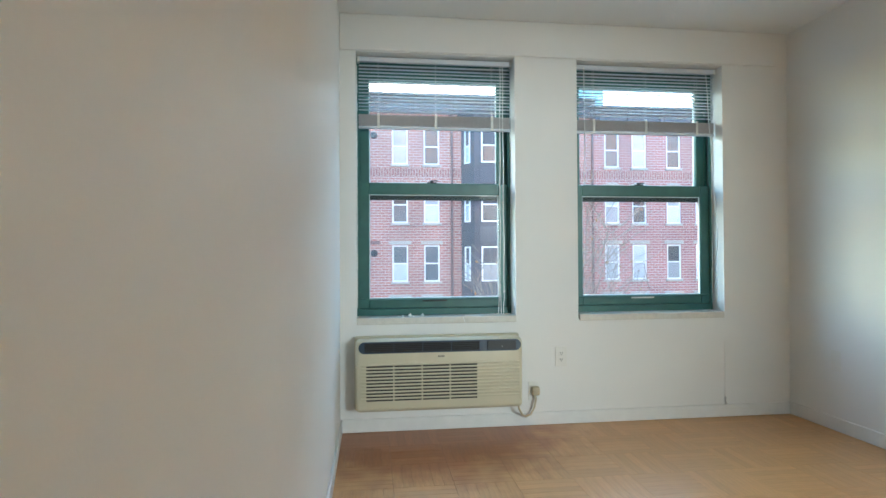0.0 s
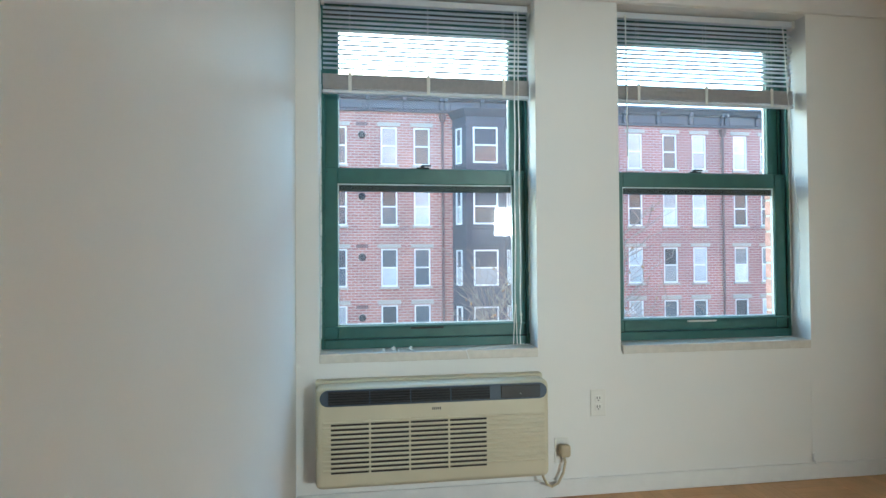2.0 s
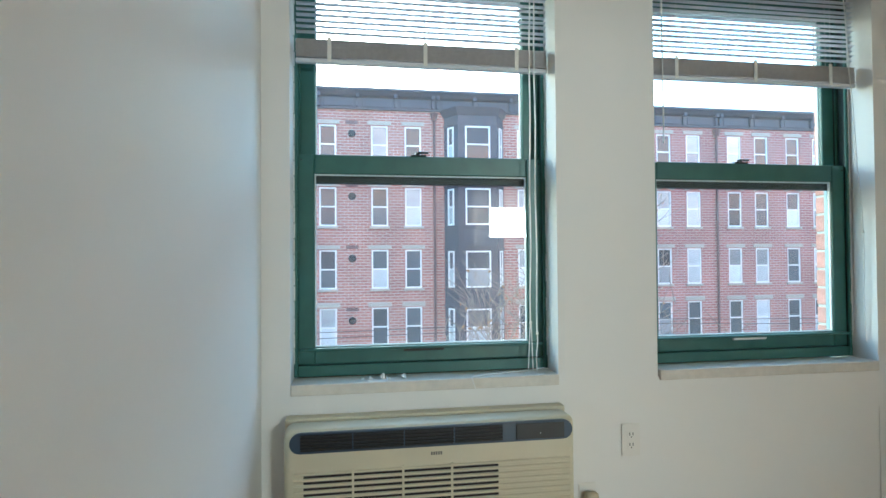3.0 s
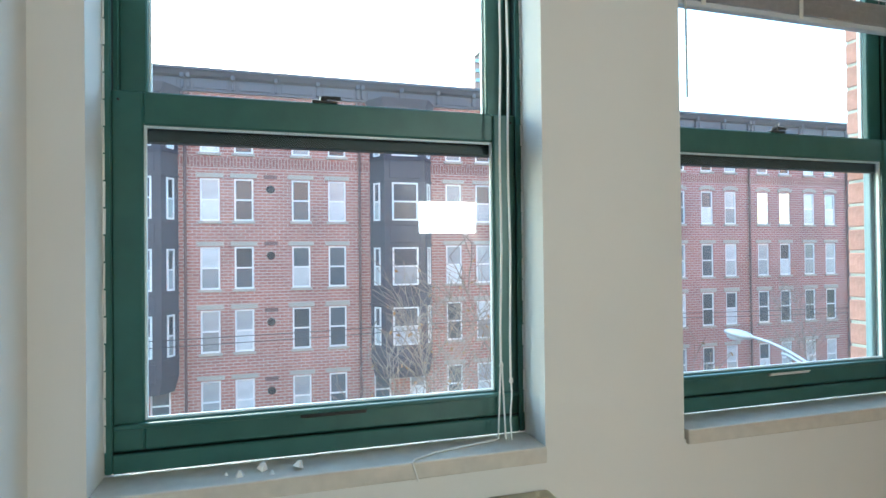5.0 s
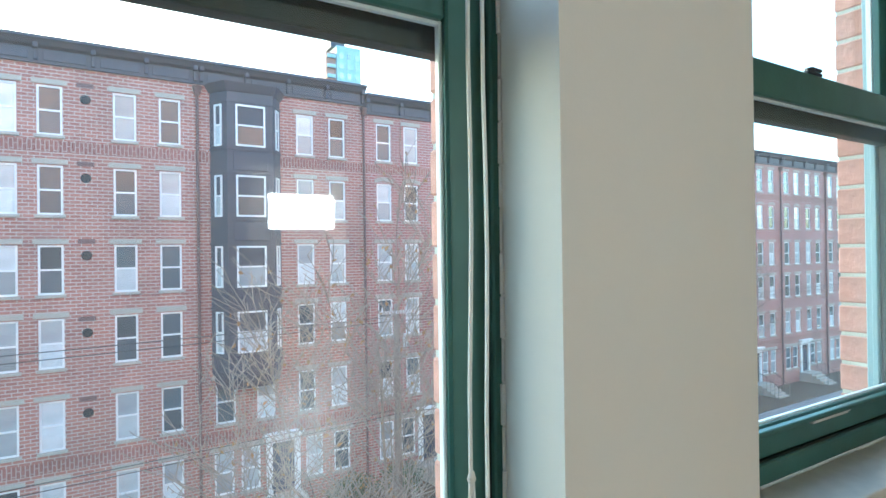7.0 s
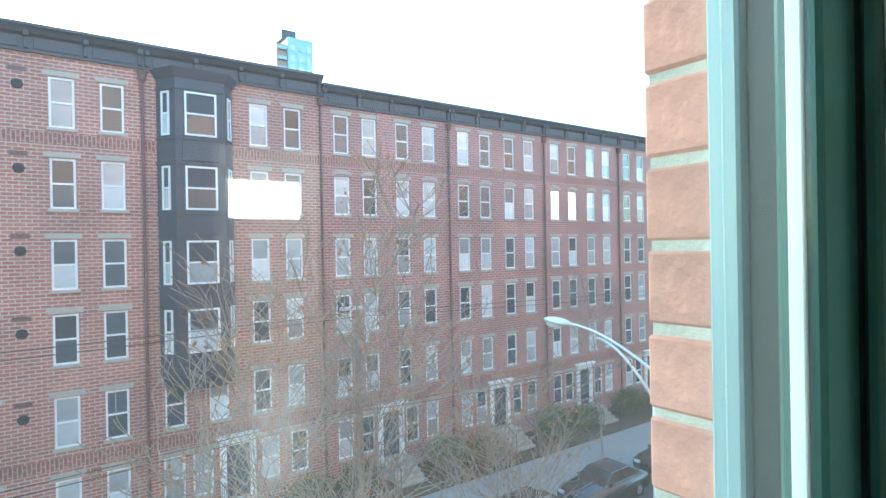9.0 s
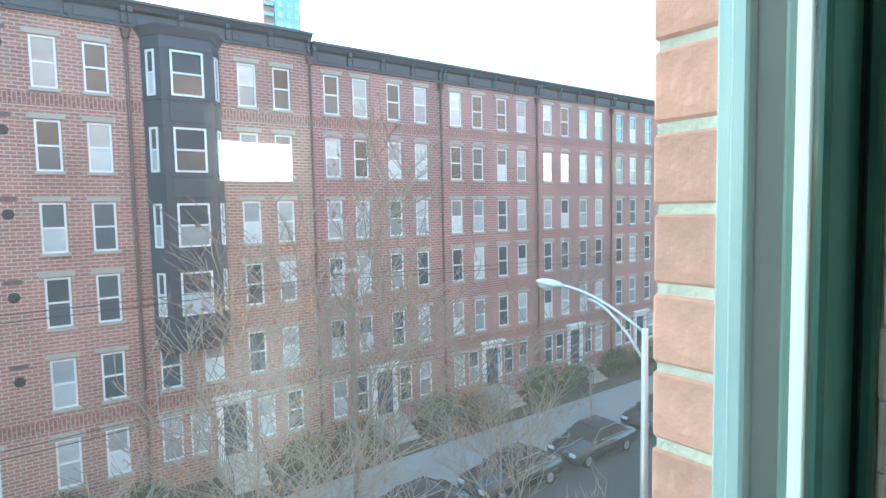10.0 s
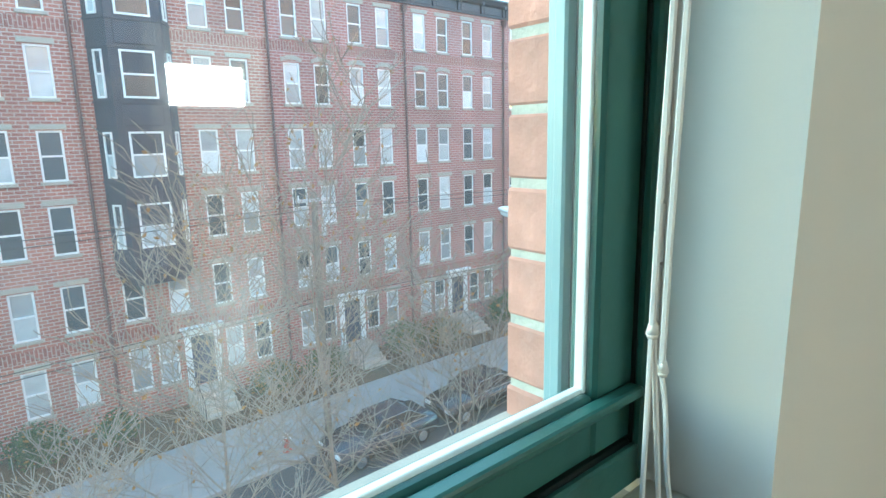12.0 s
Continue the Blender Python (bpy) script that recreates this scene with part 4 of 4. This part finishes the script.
for k, (z, y) in enumerate(((-1.15, 18.2), (-1.30, 18.2), (-4.55, 18.2), (-4.7, 18.2))):
    W = thing("overhead_wire", (0, 0, 0), "thin black overhead wire along the street", "wire", "overhead wires")
    for sx in (-1, 1):
        x_end = 10.15 + sx * 40
        bm = bmesh.new()
        tube(bm, [Vector((10.15 + sx * (0.14 + (40 - 0.14) * i / 14), y - 0.03 * k, z - 0.7 * 4 * (i / 14) * (1 - i / 14) * (0.4 + 0.1 * k))) for i in range(15)], 0.014, 5)
        part("span", bm, M["wire"], W)

hy = thing("fire_hydrant", (8.5, 18.5, GZ), "small dull red fire hydrant on the pavement", "hydrant")
bm = bmesh.new()
rod(bm, (0, 0, 0), (0, 0, 0.06), 0.17, None, 12)
rod(bm, (0, 0, 0.06), (0, 0, 0.62), 0.11, 0.10, 12)
part("barrel", bm, M["hydrant"], hy)
bm = bmesh.new()
bmesh.ops.create_uvsphere(bm, u_segments=12, v_segments=8, radius=0.13, matrix=Matrix.LocRotScale((0, 0, 0.63), None, (1, 1, 0.8)))
part("bonnet", bm, M["steel"], hy)
for sx in (-1, 1):
    bm = bmesh.new()
    rod(bm, (sx * 0.09, 0, 0.45), (sx * 0.18, 0, 0.45), 0.055, None, 10)
    part("nozzle_cap", bm, M["steel"], hy)


# ---- parked cars ----
def car(at, paint, label, rz=0.0):
    C = thing("parked_car", at, label, "car", "parked cars")
    C.rotation_euler = (0, 0, rz)
    prof = [(-2.2, 0.35), (-2.22, 0.62), (-2.1, 0.82), (-1.75, 0.92), (-0.95, 0.98), (1.55, 1.0), (2.05, 0.98), (2.2, 0.85), (2.22, 0.4), (2.05, 0.28), (-2.05, 0.25)]
    bm = bmesh.new()
    extrude_xz(bm, prof, -0.88, 0.88)
    bmesh.ops.bevel(bm, geom=list(bm.edges), offset=0.06, segments=3, affect="EDGES")
    part("body", bm, paint, C, "", True)
    cab = [(-0.98, 0.96), (-0.30, 1.42), (0.95, 1.46), (1.75, 0.98)]
    bm = bmesh.new()
    lo, hi = 0.80, 0.60
    a = [bm.verts.new((x, -(lo if z < 1 else hi), z)) for x, z in cab]
    b = [bm.verts.new((x, (lo if z < 1 else hi), z)) for x, z in cab]
    bm.faces.new(a), bm.faces.new(b[::-1])
    for i in range(4):
        bm.faces.new((a[i], b[i], b[(i + 1) % 4], a[(i + 1) % 4]))
    bmesh.ops.recalc_face_normals(bm, faces=bm.faces)
    g = part("greenhouse", bm, M["carglass"], C, "dark car windows")
    bm = bmesh.new()
    cube(bm, (-0.32, -0.61, 1.41), (0.98, 0.61, 1.475), 0.025, 2)
    part("roof", bm, paint, C, "", True)
    for sy in (-1, 1):
        for x0, z0, x1, z1 in ((-0.98, 0.97, -0.30, 1.44), (0.42, 0.98, 0.38, 1.45), (1.75, 0.99, 0.95, 1.46)):
            bm = bmesh.new()
            rod(bm, (x0, sy * 0.80, z0), (x1, sy * 0.605, z1), 0.03, None, 6)
            part("pillar", bm, paint, C)
        bm = bmesh.new()
        tube(bm, [Vector((-0.95, sy * 0.81, 1.0)), Vector((1.7, sy * 0.81, 1.01)), Vector((0.95, sy * 0.625, 1.44)), Vector((-0.28, sy * 0.625, 1.41)), Vector((-0.95, sy * 0.81, 1.0))], 0.016, 5)
        part("window_trim", bm, M["rim"], C, "bright chrome window trim")
        bm = bmesh.new()
        cube(bm, (-0.72, sy * 0.92 - 0.06, 0.98), (-0.55, sy * 0.92 + 0.06, 1.09), 0.02, 2)
        part("mirror", bm, paint, C)
        bm = bmesh.new()
        cube(bm, (-2.2, sy * 0.62 - 0.17, 0.62), (-2.02, sy * 0.62 + 0.17, 0.76), 0.02, 2)
        part("headlight", bm, M["lens"], C)
        bm = bmesh.new()
        cube(bm, (2.08, sy * 0.65 - 0.16, 0.68), (2.215, sy * 0.65 + 0.16, 0.82), 0.02, 2)
        part("tail_light", bm, M["red"], C)
        for x in (-1.38, 1.38):
            bm = bmesh.new()
            rod(bm, (x, sy * 0.72, 0.32), (x, sy * 0.90, 0.32), 0.32, None, 20)
            w = part("wheel", bm, M["tyre"], C, "black tyre")
            bm = bmesh.new()
            rod(bm, (x, sy * 0.895, 0.32), (x, sy * 0.912, 0.32), 0.21, 0.19, 12)
            part("rim", bm, M["rim"], w, "alloy wheel rim")
    return C


ROADZ = GZ - 0.14
car((21.6, 16.55, ROADZ), M["paint_a"], "dark blue parked saloon with bright window trim at the kerb")
car((16.4, 16.6, ROADZ), M["paint_b"], "charcoal parked car standing at the far kerb")
car((11.4, 16.6, ROADZ), M["paint_a"], "dark parked car at the far kerb behind branches")
car((27.2, 16.6, ROADZ), M["paint_b"], "dark parked car farther along the kerb")

# ---- pieces: jamb bricks beside the windows ----
wo = bpy.data.objects["wall_outer"]
bm = bmesh.new()
cube(bm, (0, 0, 0), (0.2255, 0.083, 0.0806), 0.004)
bme = bpy.data.meshes.new("brick")
bm.to_mesh(bme), bm.free()
bme.materials.append(M["jbrick"])
jr = random.Random(5)
for a, b in OX:
    for side_x in (a - 0.014 - 0.2255, b + 0.013):
        mb = bmesh.new()
        cube(mb, (side_x + 0.004, 0.266, 0.70), (side_x + 0.2215, 0.3405, 2.45))
        part("mortar", mb, M["jmortar"], wo, "pale mortar bed")
        for k in range(19):
            br = new("brick", bme)
            br.parent = wo
            br.location = (side_x + jr.uniform(-0.001, 0.001), 0.2625 + jr.uniform(-0.0005, 0.001), 0.6737 + k * 0.0912 + jr.uniform(-0.001, 0.001))

# ---- pieces: parquet fingers ----
SQ, NF = 0.30, 6
fr = random.Random(9)
fw = SQ / NF
meshes = []
for k in range(3):
    bm = bmesh.new()
    cube(bm, (-SQ / 2 + 0.0006, -fw / 2 + 0.0002, -0.012), (SQ / 2 - 0.0006, fw / 2 - 0.0002, -0.0005 + 0.0001 * k), 0.0003)
    me = bpy.data.meshes.new("parquet_strip")
    bm.to_mesh(me), bm.free()
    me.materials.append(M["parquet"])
    meshes.append(me)
verts, faces = [], []
count = 0
for j in range(27):
    for i in range(15):
        cx, cy = SQ / 2 + i * SQ, -SQ / 2 - j * SQ
        turn = (i + j) % 2
        for k in range(NF):
            off = (k + 0.5) * fw - SQ / 2
            x, y = (cx, cy + off) if not turn else (cx + off, cy)
            hx, hy_ = (SQ / 2, fw / 2) if not turn else (fw / 2, SQ / 2)
            if x + hx > 4.5 or (x + hx > RX + 0.19 and y > -5.0) or y - hy_ < RY - 0.1:
                continue
            if count < 300:
                st_ = new("parquet_strip", meshes[fr.randrange(3)])
                st_.parent = fl
                st_.location = (x, y, 0)
                st_.rotation_euler = (0, 0, math.pi / 2 * turn)
                count += 1
            else:
                g_ = 0.0003
                z1 = -0.0005 + fr.choice((0, 0.0001, 0.0002))
                n0 = len(verts)
                for zz in (-0.012, z1):
                    verts += [(x - hx + g_, y - hy_ + g_, zz), (x + hx - g_, y - hy_ + g_, zz), (x + hx - g_, y + hy_ - g_, zz), (x - hx + g_, y + hy_ - g_, zz)]
                faces += [(n0 + 4, n0 + 5, n0 + 6, n0 + 7)] + [(n0 + q, n0 + (q + 1) % 4, n0 + 4 + (q + 1) % 4, n0 + 4 + q) for q in range(4)]
me = bpy.data.meshes.new("parquet_rest")
me.from_pydata(verts, [], faces)
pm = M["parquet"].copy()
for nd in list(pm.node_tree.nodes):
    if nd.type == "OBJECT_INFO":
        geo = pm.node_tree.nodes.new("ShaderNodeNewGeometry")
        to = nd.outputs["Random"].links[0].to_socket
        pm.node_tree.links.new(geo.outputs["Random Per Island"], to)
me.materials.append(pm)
rest = new("parquet_rest", me)
rest.parent = fl
tagged(rest, kind="stuff")
